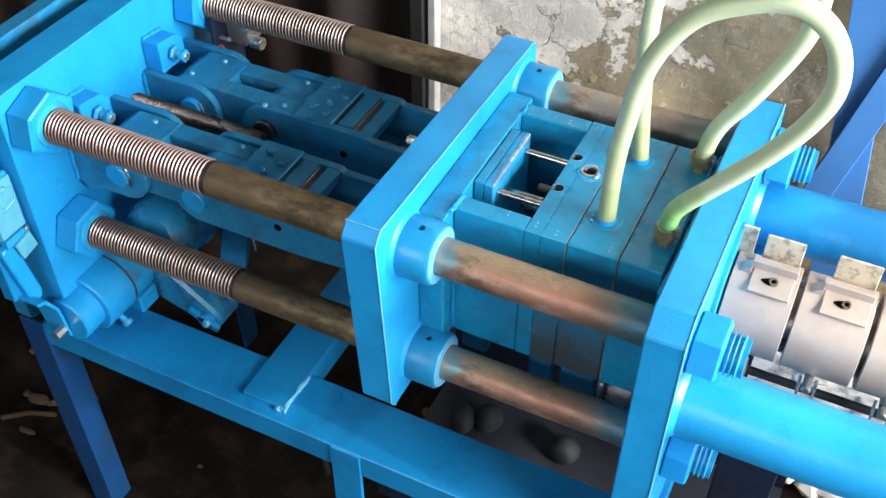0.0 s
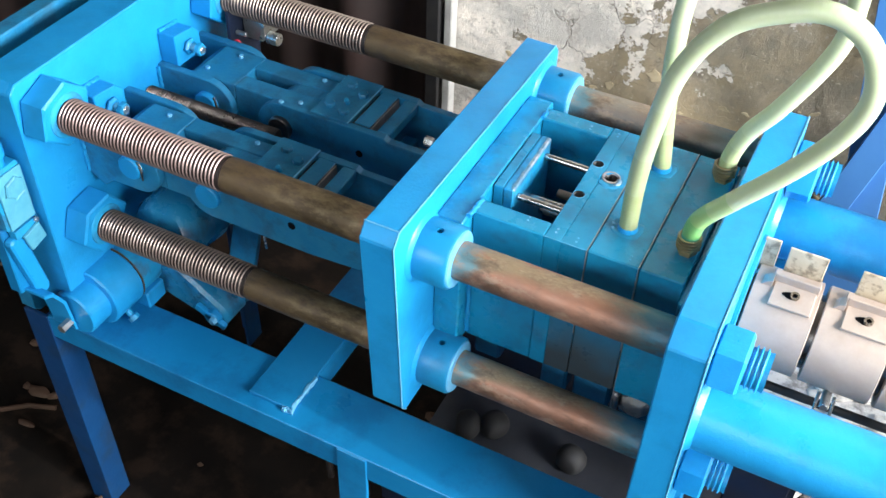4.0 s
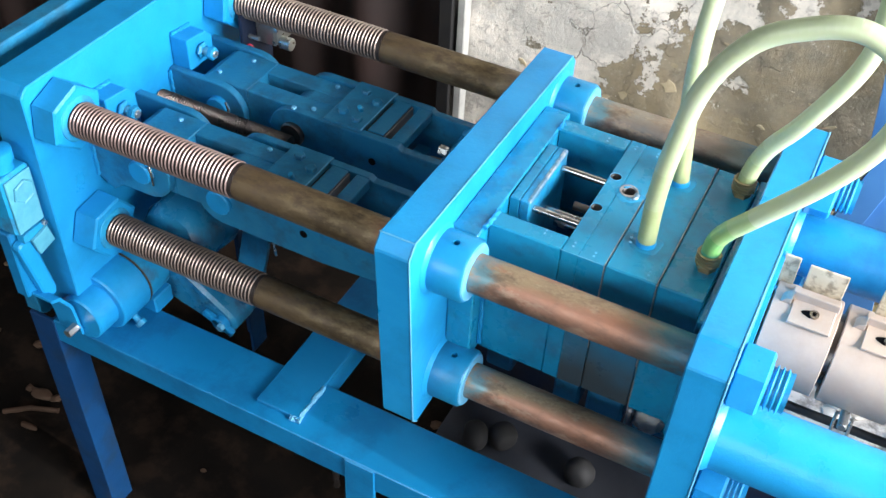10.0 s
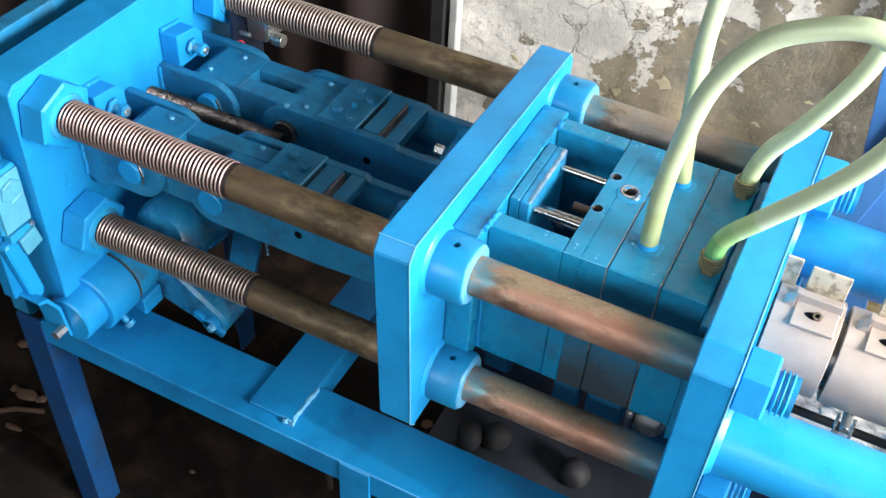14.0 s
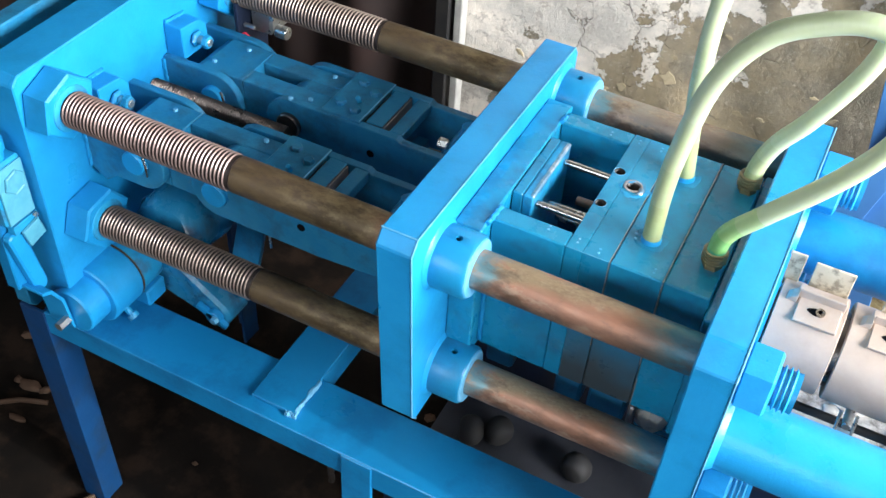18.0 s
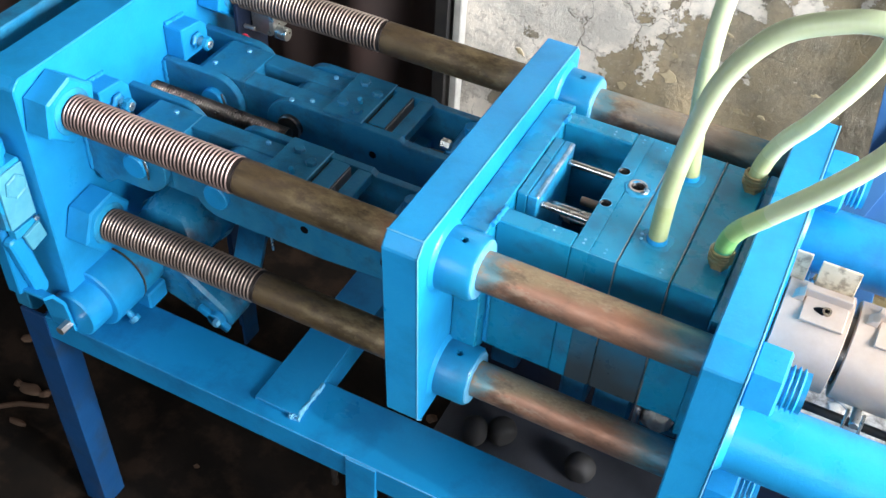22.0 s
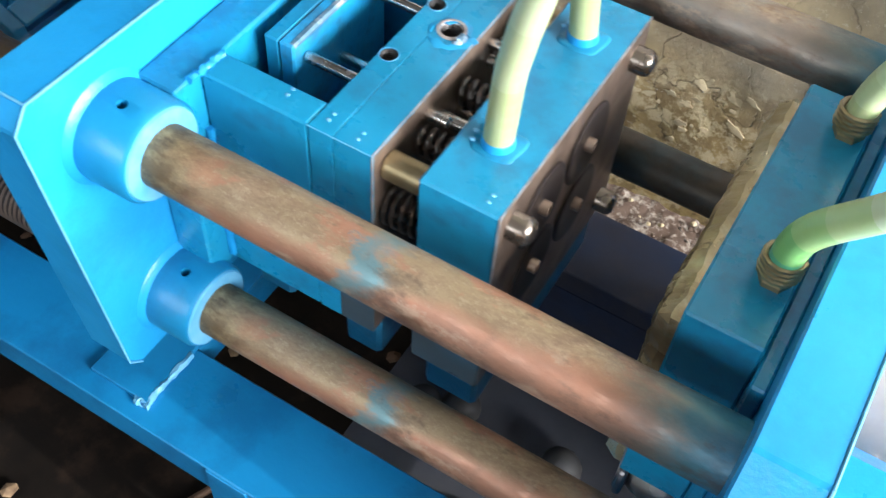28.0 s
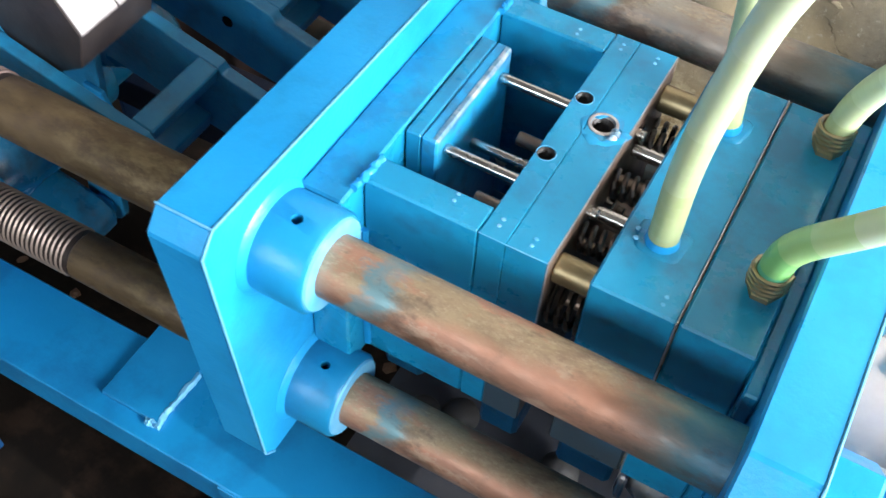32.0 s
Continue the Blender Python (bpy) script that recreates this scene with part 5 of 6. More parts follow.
def build_injection_unit():
    for y in (0.0, YF):
        t = thing("guide_tube", (0.9, y, ZM - 0.047), "thick blue painted guide tube of the injection unit", "guide tube", "two guide tubes")
        part("tube", lathe([(0.3725, 0.040), (0.3725, 0.047), (1.6, 0.047), (1.6, 0.040)], "x", (0, y, ZM), 40), BLUE_FRAME if y else BLUE, t, "", True)
        part("weld_ring", ring([(0.3722, 0.0472), (0.3722, 0.0535), (0.376, 0.0505), (0.380, 0.0474)], "x", (0, y, ZM), 40), BLUE, t, "", True)
    h = thing("heated_barrel", (0.8, YM, ZM - 0.075), "injection barrel wrapped in tan clamped heater bands", "barrel")
    part("barrel", rod("x", (0, YM, ZM), 0.3725, 1.5, 0.049, 32, 0.002), STEEL_DARK, h, "", True)
    x = 0.380
    for k, w in enumerate((0.082, 0.086, 0.086, 0.086, 0.086, 0.086)):
        band = part("heater_band", lathe([(x, 0.050), (x, 0.0625), (x + 0.001, 0.064), (x + w - 0.001, 0.064), (x + w, 0.0625), (x + w, 0.050)], "x", (0, YM, ZM), 48), CERAMIC, h, "tan metal heater band", True)
        m = Matrix.Rotation(radians(3), 4, "X")
        about = (x, YM, ZM)
        lean = Matrix.Rotation(radians(15), 4, "X")
        lug = prism([(x + 0.024, YM - 0.0225), (x + w - 0.006, YM - 0.0225), (x + w - 0.006, YM + 0.0155), (x + 0.024, YM + 0.0155)], ZM + 0.0620, ZM + 0.0665, "z", 0.0008)
        part("clamp_lug", turned(lug, lean, about), CERAMIC, band)
        part("clamp_fold", turned(box(x + 0.022, x + w - 0.004, YM - 0.002, YM + 0.001, ZM + 0.0595, ZM + 0.0795, 0.001), m, about), CERAMIC, band)
        wing = prism([(x + 0.006, ZM + 0.0595), (x + 0.022, ZM + 0.0605), (x + 0.022, ZM + 0.0735), (x + 0.014, ZM + 0.0695)], YM - 0.010, YM + 0.006, "y", 0.0006)
        part("clamp_wing", turned(wing, m, about), CERAMIC, band)
        part("clamp_lug", turned(box(x + 0.02, x + w - 0.004, YM + 0.006, YM + 0.020, ZM + 0.0605, ZM + 0.0685, 0.001), m, about), CERAMIC, band)
        eye = [(x + 0.048 + 0.0095 * math.cos(a) * (1.25 if math.cos(a) < 0 else 0.75), YM - 0.0025 + 0.0056 * math.sin(a) * (1 - 0.35 * abs(math.cos(a)))) for a in np.linspace(0, TAU, 20, endpoint=False)]
        part("clamp_recess", turned(prism(eye, ZM + 0.0662, ZM + 0.0669, "z"), lean, about), DARK_HOLE, band)
        scr = ring([(ZM + 0.0670, 0.0030), (ZM + 0.0670, 0.0058), (ZM + 0.0705, 0.0058), (ZM + 0.0705, 0.0030)], "z", (x + 0.052, YM - 0.0025, 0), 16)
        part("clamp_screw", turned(scr, lean, about), PIN_STEEL, band, "hollow steel socket screw", True)
        part("upright_tab", box(x + 0.028, x + w - 0.006, YM + 0.022, YM + 0.026, ZM + 0.052, ZM + 0.102, 0.001), TAN_TAB, band, "speckled tan insulating tab")
        for dx in (0.03, 0.05):
            part("lead_wire", tube([(x + dx, YM - 0.052, ZM - 0.045), (x + dx + 0.002, YM - 0.066, ZM - 0.09), (x + dx - 0.004, YM - 0.06, ZM - 0.16)], 0.0022, 6), TIN, band)
        part("terminal", turned(rod("y", (x + 0.04, 0, ZM - 0.045), YM - 0.076, YM - 0.045, 0.006, 12), Matrix.Rotation(0.0, 4, "X"), (x, YM, ZM)), TIN, band, "", True)
        x += w + 0.007
    part("end_tab", box(0.3755, 0.396, YM + 0.03, YM + 0.034, ZM + 0.045, ZM + 0.100, 0.001), TAN_TAB, h, "speckled tan insulating tab")
    s = thing("cable_duct", (0.8, 0.11, -0.24), "black cable running along the injection barrel", "cable")
    part("cable", tube(smooth_path([(0.44, 0.17, -0.30), (0.6, 0.17, -0.30), (0.9, 0.17, -0.295), (1.4, 0.17, -0.295)], 4), 0.009, 10), BLACK, s, "", True)
    part("cable_rail", rod("x", (0, 0.15, -0.178), 0.40, 1.4, 0.006, 10), BLACK, s, "", True)
    bd = thing("splattered_board", (0.95, 0.29, ZT), "pale board spattered with plaster under the barrel", "board")
    bm = bmesh.new()
    bmesh.ops.create_grid(bm, x_segments=60, y_segments=24, size=0.5)
    for v in bm.verts:
        v.co = Vector((v.co.x * 1.1 + 0.985, v.co.y * 0.25 + 0.30, -0.336 + 0.005 * noise.noise(v.co * 14)))
    ext = bmesh.ops.extrude_face_region(bm, geom=bm.faces[:])
    bmesh.ops.translate(bm, verts=[g for g in ext["geom"] if isinstance(g, bmesh.types.BMVert)], vec=(0, 0, -0.006))
    bmesh.ops.recalc_face_normals(bm, faces=bm.faces[:])
    part("board", bm, SPLATTER, bd)
    for x in (0.47, 0.75, 1.1, 1.4):
        part("batten", box(x, x + 0.05, 0.386, 0.42, ZT + 0.0005, -0.345, 0.002), SPLATTER, bd)
        part("batten", box(x, x + 0.05, 0.20, 0.384, -0.372, -0.345, 0.002), SPLATTER, bd)
    rnd = random.Random(8)
    for k in range(26):
        bm = bmesh.new()
        bmesh.ops.create_icosphere(bm, subdivisions=2, radius=rnd.uniform(0.008, 0.024))
        for v in bm.verts:
            v.co = Vector((v.co.x * 1.3, v.co.y, v.co.z * 0.3)) * (1 + 0.35 * noise.noise(v.co * 90 + Vector((k, 0, 0))))
        bmesh.ops.translate(bm, verts=bm.verts, vec=(rnd.uniform(0.46, 0.80), rnd.uniform(0.20, 0.41), -0.333))
        part("plaster_blob", bm, CONCRETE, bd, "", True)
    # stand behind: two flat bars leaning together
    st = thing("stand", (0.55, 0.80, -ZB), "blue painted flat-bar stand against the plaster wall", "stand")
    a = box(0.465, 0.536, 0.80, 0.814, -ZB, 0.75, 0.001)
    for v in a.verts:
        v.co.x += -0.13 * (v.co.z + 0.444)
    part("upright", a, BLUE_DEEP, st)
    c = box(0.4255, 0.477, 0.784, 0.7985, -ZB, 0.75, 0.001)
    for v in c.verts:
        v.co.x += 0.23 * (v.co.z + 0.321)
    part("brace", c, BLUE_DEEP, st)
    part("upright", box(0.757, 0.83, 0.80, 0.814, -ZB, 0.75, 0.001), BLUE_DEEP, st)
    part("foot_plate", box(0.25, 0.88, 0.76, 0.84, -ZB - 0.01, -ZB + 0.004, 0.001), BLUE_DEEP, st)


CX, CZ, CR, CL = -0.60, -0.372, 0.170, 0.352   # crank centre, throw and rod length
CRANK = []


def crank_tip(s):
    """Where the crank's tip stands for a shift s of the platen."""
    mx, mz = toggle(s)[2:]
    dx, dz = mx - CX, mz - CZ
    d = math.hypot(dx, dz)
    a = (CR ** 2 - CL ** 2 + d * d) / (2 * d)
    h = math.sqrt(max(CR ** 2 - a * a, 0.0))
    return CX + a * dx / d + h * dz / d, CZ + a * dz / d - h * dx / d


def build_crank():
    # fixed bearing of the crank
    c = thing("shaft_bearing", (-0.60, 0.16, ZT), "blue cast bearing housing under the rear platen", "bearing")
    part("sleeve", rod("y", (CX, 0, CZ), 0.0503, 0.099, 0.053, 36, 0.002), BLUE_WORN, c, "", True)
    part("sleeve", rod("y", (CX, 0, CZ), 0.1605, 0.33, 0.053, 36, 0.002), BLUE_WORN, c, "", True)
    part("bearing_foot", box(-0.655, -0.545, 0.0505, 0.095, ZT + 0.0005, -0.40, 0.003), BLUE, c)
    for y in (0.10, 0.25):
        out = [(-0.60 + 0.062 * math.cos(a), -0.345 + 0.062 * math.sin(a)) for a in np.linspace(math.pi * 0.55, math.pi * 1.2, 8)]
        out += [(-0.475 + 0.052 * math.cos(a), -0.255 + 0.052 * math.sin(a)) for a in np.linspace(-0.6, math.pi * 0.6, 10)]
        part("housing_rib", prism(out, y + 0.062, y + 0.10, "y", 0.008), BLUE_CAST, c, "worn rounded casting", True)
    hump = lathe([(0.056, 0.0), (0.056, 0.030), (0.062, 0.052), (0.080, 0.062), (0.110, 0.060), (0.150, 0.064), (0.160, 0.054)], "y", (-0.492, 0, -0.252), 48)
    for v in hump.verts:
        v.co += 0.007 * noise.noise_vector(v.co * 24) + 0.003 * noise.noise_vector(v.co * 70)
    part("housing", hump, BLUE_CAST, c, "lumpy greasy casting", True)
    part("strap", prism([(-0.103, -0.292), (-0.085, -0.300), (-0.067, -0.335), (-0.0605, -0.405), (-0.065, -0.405), (-0.073, -0.336), (-0.089, -0.306), (-0.103, -0.299)], -0.645, -0.598, "x", 0.001), BLUE, c, "bent strap")
    part("strap_bolt", lathe([(-0.088, 0.008), (-0.066, 0.008)], "y", (-0.605, 0, -0.385), 6), TIN, c, "bright hexagon bolt")
    # turning crank: shaft, collar with its bolt, arm with a retaining plate at the tip
    k = thing("crank_shaft", (CX, 0.10, CZ), "blue crank shaft with a collar and a greasy arm", "crank")
    part("shaft", rod("y", (CX, 0, CZ), -0.060, 0.44, 0.042, 32, 0.003), BLUE, k, "", True)
    part("collar", rod("y", (CX, 0, CZ), -0.018, 0.048, 0.056, 36, 0.003), BLUE, k, "", True)
    part("collar_ring", lathe([(0.0482, 0.043), (0.0482, 0.0555), (0.050, 0.0555), (0.050, 0.043)], "y", (CX, 0, CZ), 36), RUST, k, "rusty seam", True)
    sb = lathe([(0.050, 0.0055), (0.068, 0.0055), (0.068, 0.0095), (0.076, 0.0095)], "x", (0, 0.012, 0), 12)
    turned(sb, Matrix.Rotation(radians(42), 4, "Y"), (0, 0.012, 0))
    bmesh.ops.translate(sb, verts=sb.verts, vec=(CX, 0, CZ))
    part("set_bolt", sb, BLUE_WORN, k, "painted set bolt")
    tx, tz = crank_tip(0.0)
    a0 = math.atan2(tz - CZ, tx - CX)
    out = [(CX + 0.055 * math.cos(a0 + a), CZ + 0.055 * math.sin(a0 + a)) for a in np.linspace(1.45, TAU - 1.45, 14)]
    out += [(tx + 0.026 * math.cos(a0 + a), tz + 0.026 * math.sin(a0 + a)) for a in np.linspace(-1.45, 1.45, 9)]
    part("arm", prism(out, 0.100, 0.1595, "y", 0.006), BLUE_CAST, k, "greasy worn crank arm", True)
    part("tip_pin", rod("y", (tx, 0, tz), 0.088, 0.185, 0.015, 20), BLUE, k, "", True)
    part("retaining_plate", turned(box(tx - 0.036, tx + 0.028, 0.088, 0.0985, tz - 0.0075, tz + 0.0075, 0.003, None, 2), Matrix.Rotation(radians(26), 4, "Y"), (tx, 0.09, tz)), BLUE, k, "", True)
    part("plate_bolt", lathe([(0.080, 0.006), (0.088, 0.008)], "y", (tx + 0.006, 0, tz + 0.002), 6), EDGE, k)
    CRANK.append(k)
    # connecting rod up to the toggle's middle pin
    r = thing("connecting_rod", (tx, 0.172, tz), "dark blue connecting rod between crank and toggle", "connecting rod")
    d = Vector((MX - tx, RZ - tz)).normalized()
    s = Vector((d.y, -d.x))
    w0, w1 = 0.026, 0.024
    p0, p1 = Vector((tx, tz)), Vector((MX, RZ))
    out = [p0 + w0 * (math.cos(a) * s - math.sin(a) * d) for a in np.linspace(0, math.pi, 9)] + [p1 + w1 * (-math.cos(a) * s + math.sin(a) * d) for a in np.linspace(0, math.pi, 9)]
    part("bar", prism([tuple(v) for v in out], 0.1665, 0.1765, "y", 0.001), BLUE_LINK, r, "", True)
    part("upper_pin", rod("y", (MX, 0, RZ), 0.1662, 0.1785, 0.0125, 16), STEEL_DARK, r, "", True)
    q = p0 + 0.20 * d
    part("grease_hole", rod("y", (q.x, 0, q.y), 0.1657, 0.1666, 0.006, 14, 0.0002), DARK_HOLE, r)
    part("cotter", tube([(q.x + 0.03, 0.164, q.y), (q.x + 0.034, 0.160, q.y - 0.02), (q.x + 0.036, 0.160, q.y - 0.05)], 0.0022, 6), STEEL, r, "bright cotter pin")
    part("cotter_lug", prism([(q.x + 0.012, q.y - 0.012), (q.x + 0.04, q.y - 0.008), (q.x + 0.036, q.y + 0.014), (q.x + 0.012, q.y + 0.02)], 0.160, 0.1664, "y", 0.001), BLUE, r)
    CRANK.append(r)
    # limit switch on the rear platen's edge
    w = thing("limit_switch", (-0.645, -0.085, -0.16), "grey-blue limit switch box with a roller arm", "switch")
    part("case", box(-0.668, -0.6222, -0.106, -0.0525, -0.17, -0.066, 0.004), BLUE_WORN, w)
    part("cover", box(-0.622, -0.6185, -0.103, -0.0555, -0.166, -0.071, 0.001), SWITCH_TEAL, w, "pale teal cover")
    part("cap_nut", hex_nut(-0.6183, -0.6155, -0.077, -0.100, 0.020, 0.3), SWITCH_TEAL, w)
    part("cable_gland", lathe([(-0.0658, 0.018), (-0.052, 0.018), (-0.050, 0.022), (-0.034, 0.022), (-0.032, 0.019)], "z", (-0.645, -0.082, 0), 24), BLUE, w, "", True)
    part("bracket", box(-0.634, -0.6186, -0.100, -0.054, -0.186, -0.1705, 0.001), BLUE_WORN, w)
    part("tag", turned(box(-0.6184, -0.612, -0.088, -0.056, -0.212, -0.180, 0.001), Matrix.Rotation(radians(12), 4, "X"), (-0.615, -0.07, -0.195)), SWITCH_TEAL, w, "pale rubbed plate")
    bolt(w, (-0.6184, -0.060, -0.172), "x", 0.0045, 0.005, TIN)
    out = [(-0.112, -0.190), (-0.104, -0.184), (-0.086, -0.190), (-0.082, -0.198), (-0.066, -0.302), (-0.070, -0.312), (-0.080, -0.315), (-0.091, -0.306)]
    part("arm", prism(out, -0.638, -0.622, "x", 0.003), BLUE, w, "rounded lever arm")
    part("arm_post", box(-0.662, -0.638, -0.110, -0.085, -0.30, -0.1705, 0.002), BLUE_FRAME, w)
    # end switch by the far bar
    u = thing("end_switch", (-0.52, 0.40, -0.15), "zinc-plated end switch with red wire by the far tie bar", "switch")
    part("bracket", box(-0.548, -0.541, 0.352, 0.43, -0.15, -0.012, 0.001), NAVY, u)
    part("bracket_post", box(-0.6015, -0.5485, 0.40, 0.415, -0.15, -0.11, 0.001), BLUE_DEEP, u)
    part("case", box(-0.5405, -0.50, 0.385, 0.437, -0.075, -0.012, 0.004), TIN, u)
    part("roller", rod("x", (0, 0.40, -0.07), -0.4995, -0.478, 0.011, 16), TIN, u, "", True)
    part("plunger", rod("y", (-0.49, 0, -0.03), 0.37, 0.43, 0.006, 12), TIN, u, "", True)
    part("screw", rod("x", (0, 0.368, -0.055), -0.5405, -0.52, 0.004, 10), TIN, u)
    part("wire", tube(smooth_path([(-0.541, 0.356, -0.070), (-0.534, 0.358, -0.064), (-0.528, 0.361, -0.070), (-0.53, 0.366, -0.085)], 5), 0.0016, 6), RED, u, "red wire", True)


# ---- hoses, in short rigid pieces ----
HOSES = []


def build_hose(points, weights, label, tints):
    """weights: how far each node follows the floating plate (1) or stays (0)."""
    nodes = smooth_path(points, 6)
    wts = [float(np.interp(i / (len(nodes) - 1), np.linspace(0, 1, len(weights)), weights)) for i in range(len(nodes))]
    h = thing("water_hose", tuple(points[0]), label, "hose", "green water hoses")
    segs = []
    for i in range(len(nodes) - 1):
        l = (nodes[i + 1] - nodes[i]).length
        prof = [(-0.0024, 0.0104), (0.0, 0.0113), (l, 0.0113), (l + 0.0024, 0.0104)]
        bm = lathe(prof, "z", (0, 0, 0), 32)
        me = bpy.data.meshes.new("hose_piece")
        bm.to_mesh(me)
        bm.free()
        me.materials.append(tints.get(i, HOSE))
        for p in me.polygons:
            p.use_smooth = True
        me.set_sharp_from_angle(angle=radians(15))
        ob = new("hose_piece", me)
        ob.parent = h
        segs.append(ob)
    HOSES.append((h, nodes, wts, segs))


def hose_pose(base, a, b):
    d = b - a
    return Matrix.Translation(a - base) @ d.to_track_quat("Z", "Y").to_matrix().to_4x4()


def build_hoses():
    build_hose([(0.222, 0.122, 0.030), (0.222, 0.120, 0.10), (0.228, 0.115, 0.17), (0.246, 0.105, 0.27), (0.283, 0.10, 0.338), (0.33, 0.10, 0.368), (0.372, 0.10, 0.379),
                (0.407, 0.10, 0.366), (0.428, 0.10, 0.337), (0.434, 0.10, 0.296), (0.418, 0.10, 0.250), (0.384, 0.102, 0.195), (0.335, 0.108, 0.128), (0.303, 0.114, 0.080), (0.298, 0.118, 0.036)],
               [1, 0.975, 0.92, 0.83, 0.70, 0.57, 0.44, 0.33, 0.24, 0.16, 0.09, 0.04, 0.01, 0, 0], "pale green water hose looped between two mould plates", {**{83 - k: HOSE_TINTS[min(k // 3, 3)] for k in range(12)}, **{k: HOSE_OLD[k // 5] for k in range(15)}})
    build_hose([(0.222, 0.256, 0.030), (0.215, 0.254, 0.10), (0.209, 0.252, 0.18), (0.209, 0.25, 0.265), (0.22, 0.25, 0.34), (0.26, 0.25, 0.44), (0.33, 0.27, 0.56), (0.45, 0.32, 0.68), (0.6, 0.4, 0.76)],
               [1, 1, 0.97, 0.9, 0.75, 0.5, 0.25, 0.1, 0], "pale green water hose rising from the floating mould plate", {k: HOSE_OLD[k // 5] for k in range(15)})
    build_hose([(0.298, 0.274, 0.036), (0.303, 0.272, 0.075), (0.316, 0.265, 0.115), (0.342, 0.255, 0.163), (0.374, 0.25, 0.232), (0.388, 0.25, 0.277), (0.389, 0.25, 0.32), (0.385, 0.26, 0.42), (0.39, 0.28, 0.55), (0.46, 0.33, 0.70), (0.62, 0.42, 0.78)],
               [0, 0], "pale green water hose rising from the fixed mould plate", {k: HOSE_OLD[k // 4] for k in range(12)})


# ---- moulded cups ----
CUPS = []


def cup_mesh():
    prof = [(0.0, 0.017), (0.003, 0.0215), (0.009, 0.0258), (0.018, 0.0282), (0.027, 0.0278), (0.036, 0.0238), (0.041, 0.0175), (0.0445, 0.010), (0.0455, 0.0035), (0.050, 0.0025), (0.050, 0.0)]
    return lathe(prof, "x", (0, 0, 0), 32)


def build_cups():
    for y, z in CAVS:
        bm = cup_mesh()
        bmesh.ops.translate(bm, verts=bm.verts, vec=(0.2580, y, z))
        c = solo("moulded_cup", bm, MILKY, "milky translucent plastic cup, freshly moulded", "cup", "moulded cups", smooth=True, base=(0.2580, y, z))
        CUPS.append((c, y, z))
    rnd = random.Random(3)
    for x, y, a in ((-0.045, 0.245, 20), (0.035, 0.262, 140), (0.17, 0.250, 80)):
        bm = cup_mesh()
        turned(bm, Matrix.Rotation(radians(a), 4, "Z"), (0, 0, 0))
        bmesh.ops.translate(bm, verts=bm.verts, vec=(x, y, -0.70 + 0.0285))
        solo("moulded_cup", bm, MILKY_SHADED, "milky plastic cup lying in the chute, coloured dark for shade", "cup", "moulded cups", smooth=True)


build_room()
build_litter()
build_frame()
build_tie_bars()
build_rear_platen()
PLATEN = build_moving_platen()
build_links()
MOVING, EJECTOR, FLOATING, FIXED_HALF = build_mould()
build_fixed_platen()
build_injection_unit()
build_crank()
build_hoses()
build_cups()


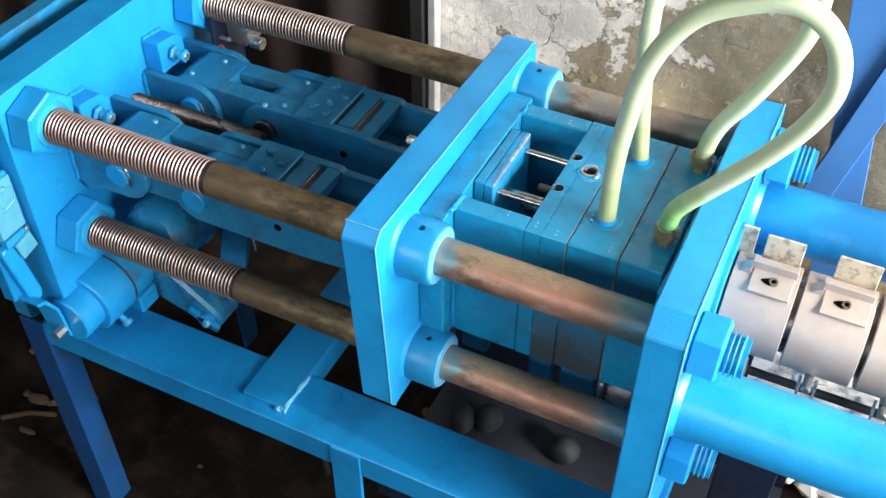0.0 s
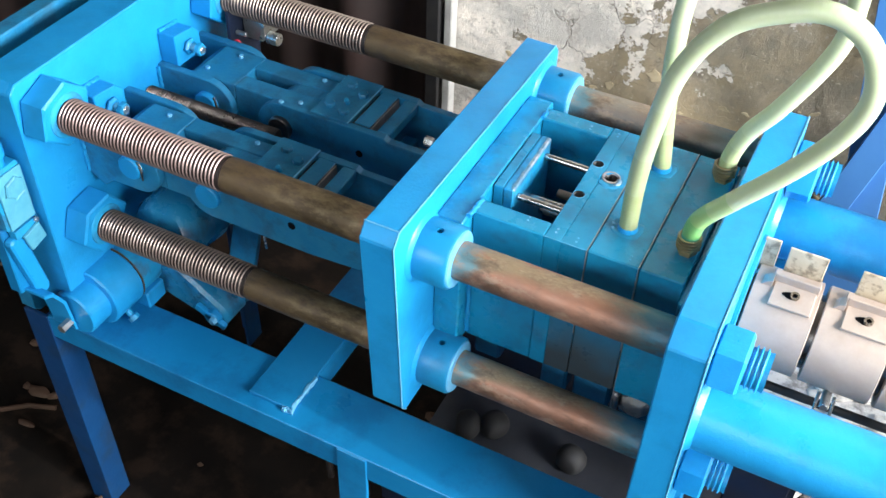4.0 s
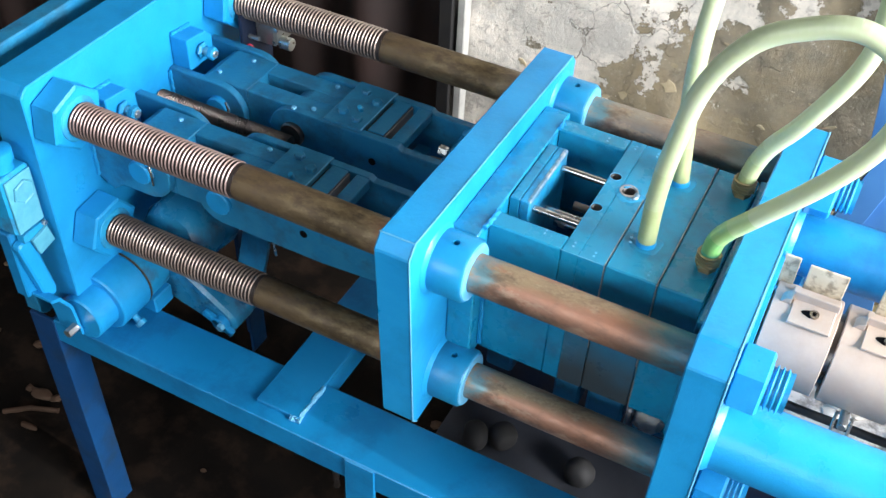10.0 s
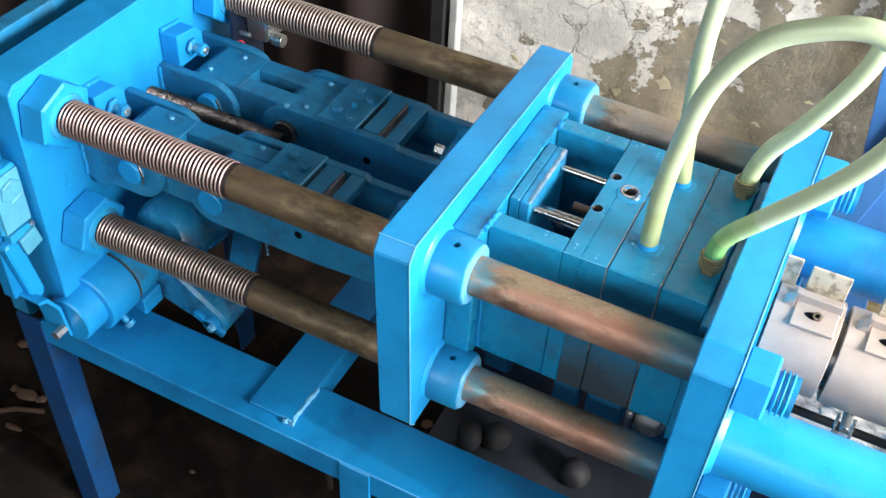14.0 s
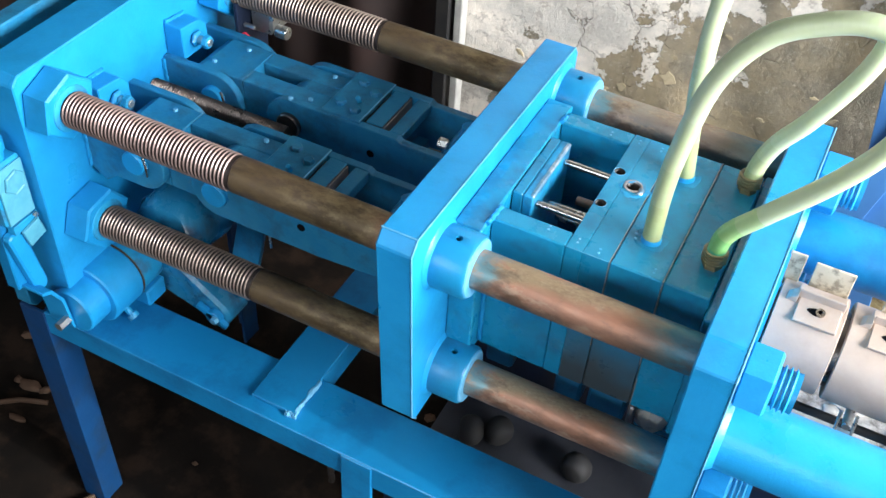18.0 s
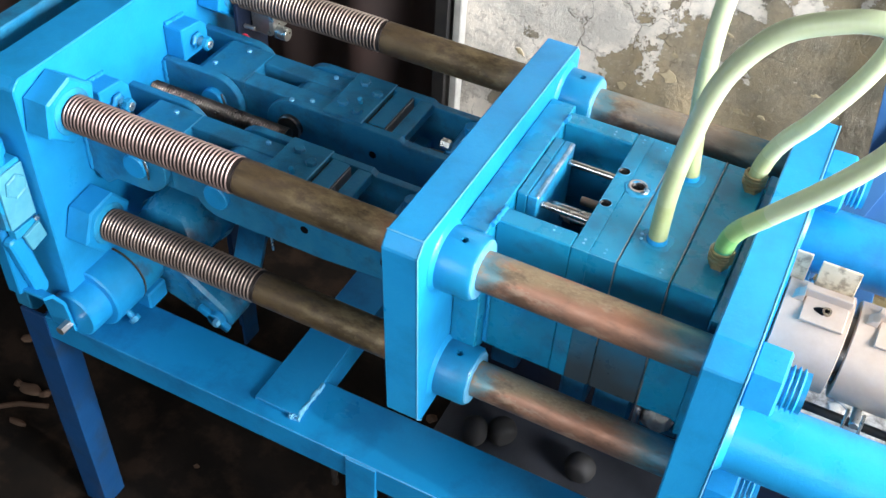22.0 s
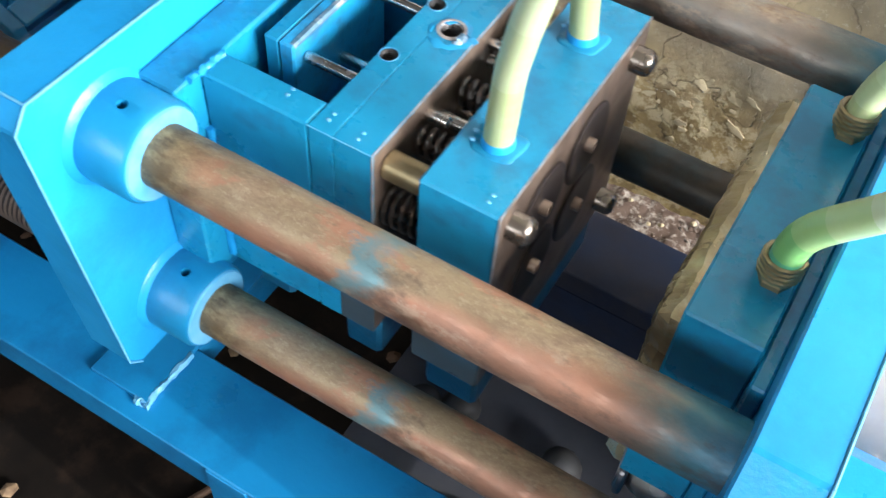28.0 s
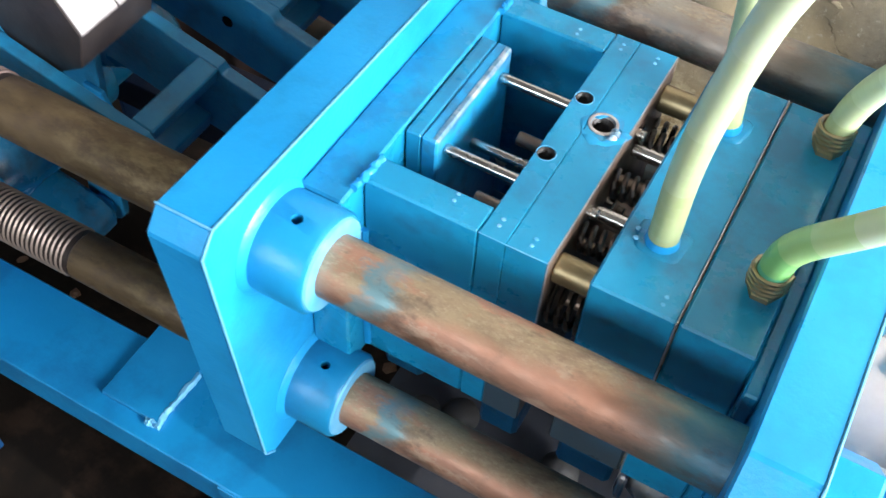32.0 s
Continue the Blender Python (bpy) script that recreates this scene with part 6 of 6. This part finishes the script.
def motions():
    times = sorted({r[0] for r in S_ROWS} | {r[0] for r in B_ROWS})
    s_of = {t: shift_at(S_ROWS, t) for t in times}
    b_of = {t: shift_at(B_ROWS, t) for t in times}

    def slide(ob, shift):
        base = Vector(ob.location)
        walk(ob, [(t, Matrix.Translation(base + Vector((shift(t), 0, 0)))) for t in times])

    slide(PLATEN, lambda t: s_of[t])
    slide(MOVING, lambda t: s_of[t])
    slide(EJECTOR, lambda t: max(s_of[t], -0.1605))
    slide(FLOATING, lambda t: b_of[t])
    for ob, yc, which in LINKS:
        rows = []
        for t in times:
            a1, a2, mx, mz = toggle(s_of[t])
            if which == 1:
                m = Matrix.Translation((RX, yc, RZ + ZB)) @ Matrix.Rotation(-a1, 4, "Y")
            else:
                m = Matrix.Translation((FX + s_of[t], yc, RZ + ZB)) @ Matrix.Rotation(a2, 4, "Y")
            rows.append((t, m))
        walk(ob, rows)
    for h, nodes, wts, segs in HOSES:
        base = BASES[h.name]
        for i, ob in enumerate(segs):
            if max(wts) == 0:
                ob.matrix_basis = hose_pose(base, nodes[i], nodes[i + 1])
                continue
            rows = []
            for t in times:
                a = nodes[i] + Vector((wts[i] * b_of[t], 0, 0))
                b = nodes[i + 1] + Vector((wts[i + 1] * b_of[t], 0, 0))
                rows.append((t, hose_pose(base, a, b)))
            walk(ob, rows)
    crank, con_rod = CRANK
    tx, tz = crank_tip(0.0)
    a0, b0 = math.atan2(tz - CZ, tx - CX), math.atan2(RZ - tz, MX - tx)
    turn, follow = [], []
    for t in times:
        x, z = crank_tip(s_of[t])
        mx, mz = toggle(s_of[t])[2:]
        turn.append((t, Matrix.Translation(crank.location) @ Matrix.Rotation(a0 - math.atan2(z - CZ, x - CX), 4, "Y")))
        follow.append((t, Matrix.Translation((x, con_rod.location.y, z + ZB)) @ Matrix.Rotation(b0 - math.atan2(mz - z, mx - x), 4, "Y")))
    walk(crank, turn)
    walk(con_rod, follow)
    rnd = random.Random(9)
    for k, (ob, y, z) in enumerate(CUPS):
        rows = [(t, Matrix.Translation((0.2580 + b_of[t], y, z + ZB))) for t in times if t <= 26.5]
        t0 = 27.25 + 0.06 * k
        x0 = 0.2580 + shift_at(B_ROWS, t0)
        rows.append((t0, Matrix.Translation((x0 + 0.004, y, z + ZB))))
        rest = -0.70 + 0.0285 + ZB
        gx = 0.10 + 0.07 * (k % 2)
        for dt, f in ((0.1, 0.12), (0.2, 0.45), (0.3, 1.0)):
            rows.append((t0 + dt, Matrix.Translation((x0 + 0.02 + (gx - x0) * f, y, z + ZB + (rest - z - ZB) * f)) @ Matrix.Rotation(radians(40 * f * (k - 1.5)), 4, "Z")))
        rows.append((32.0, rows[-1][1]))
        walk(ob, rows)


motions()
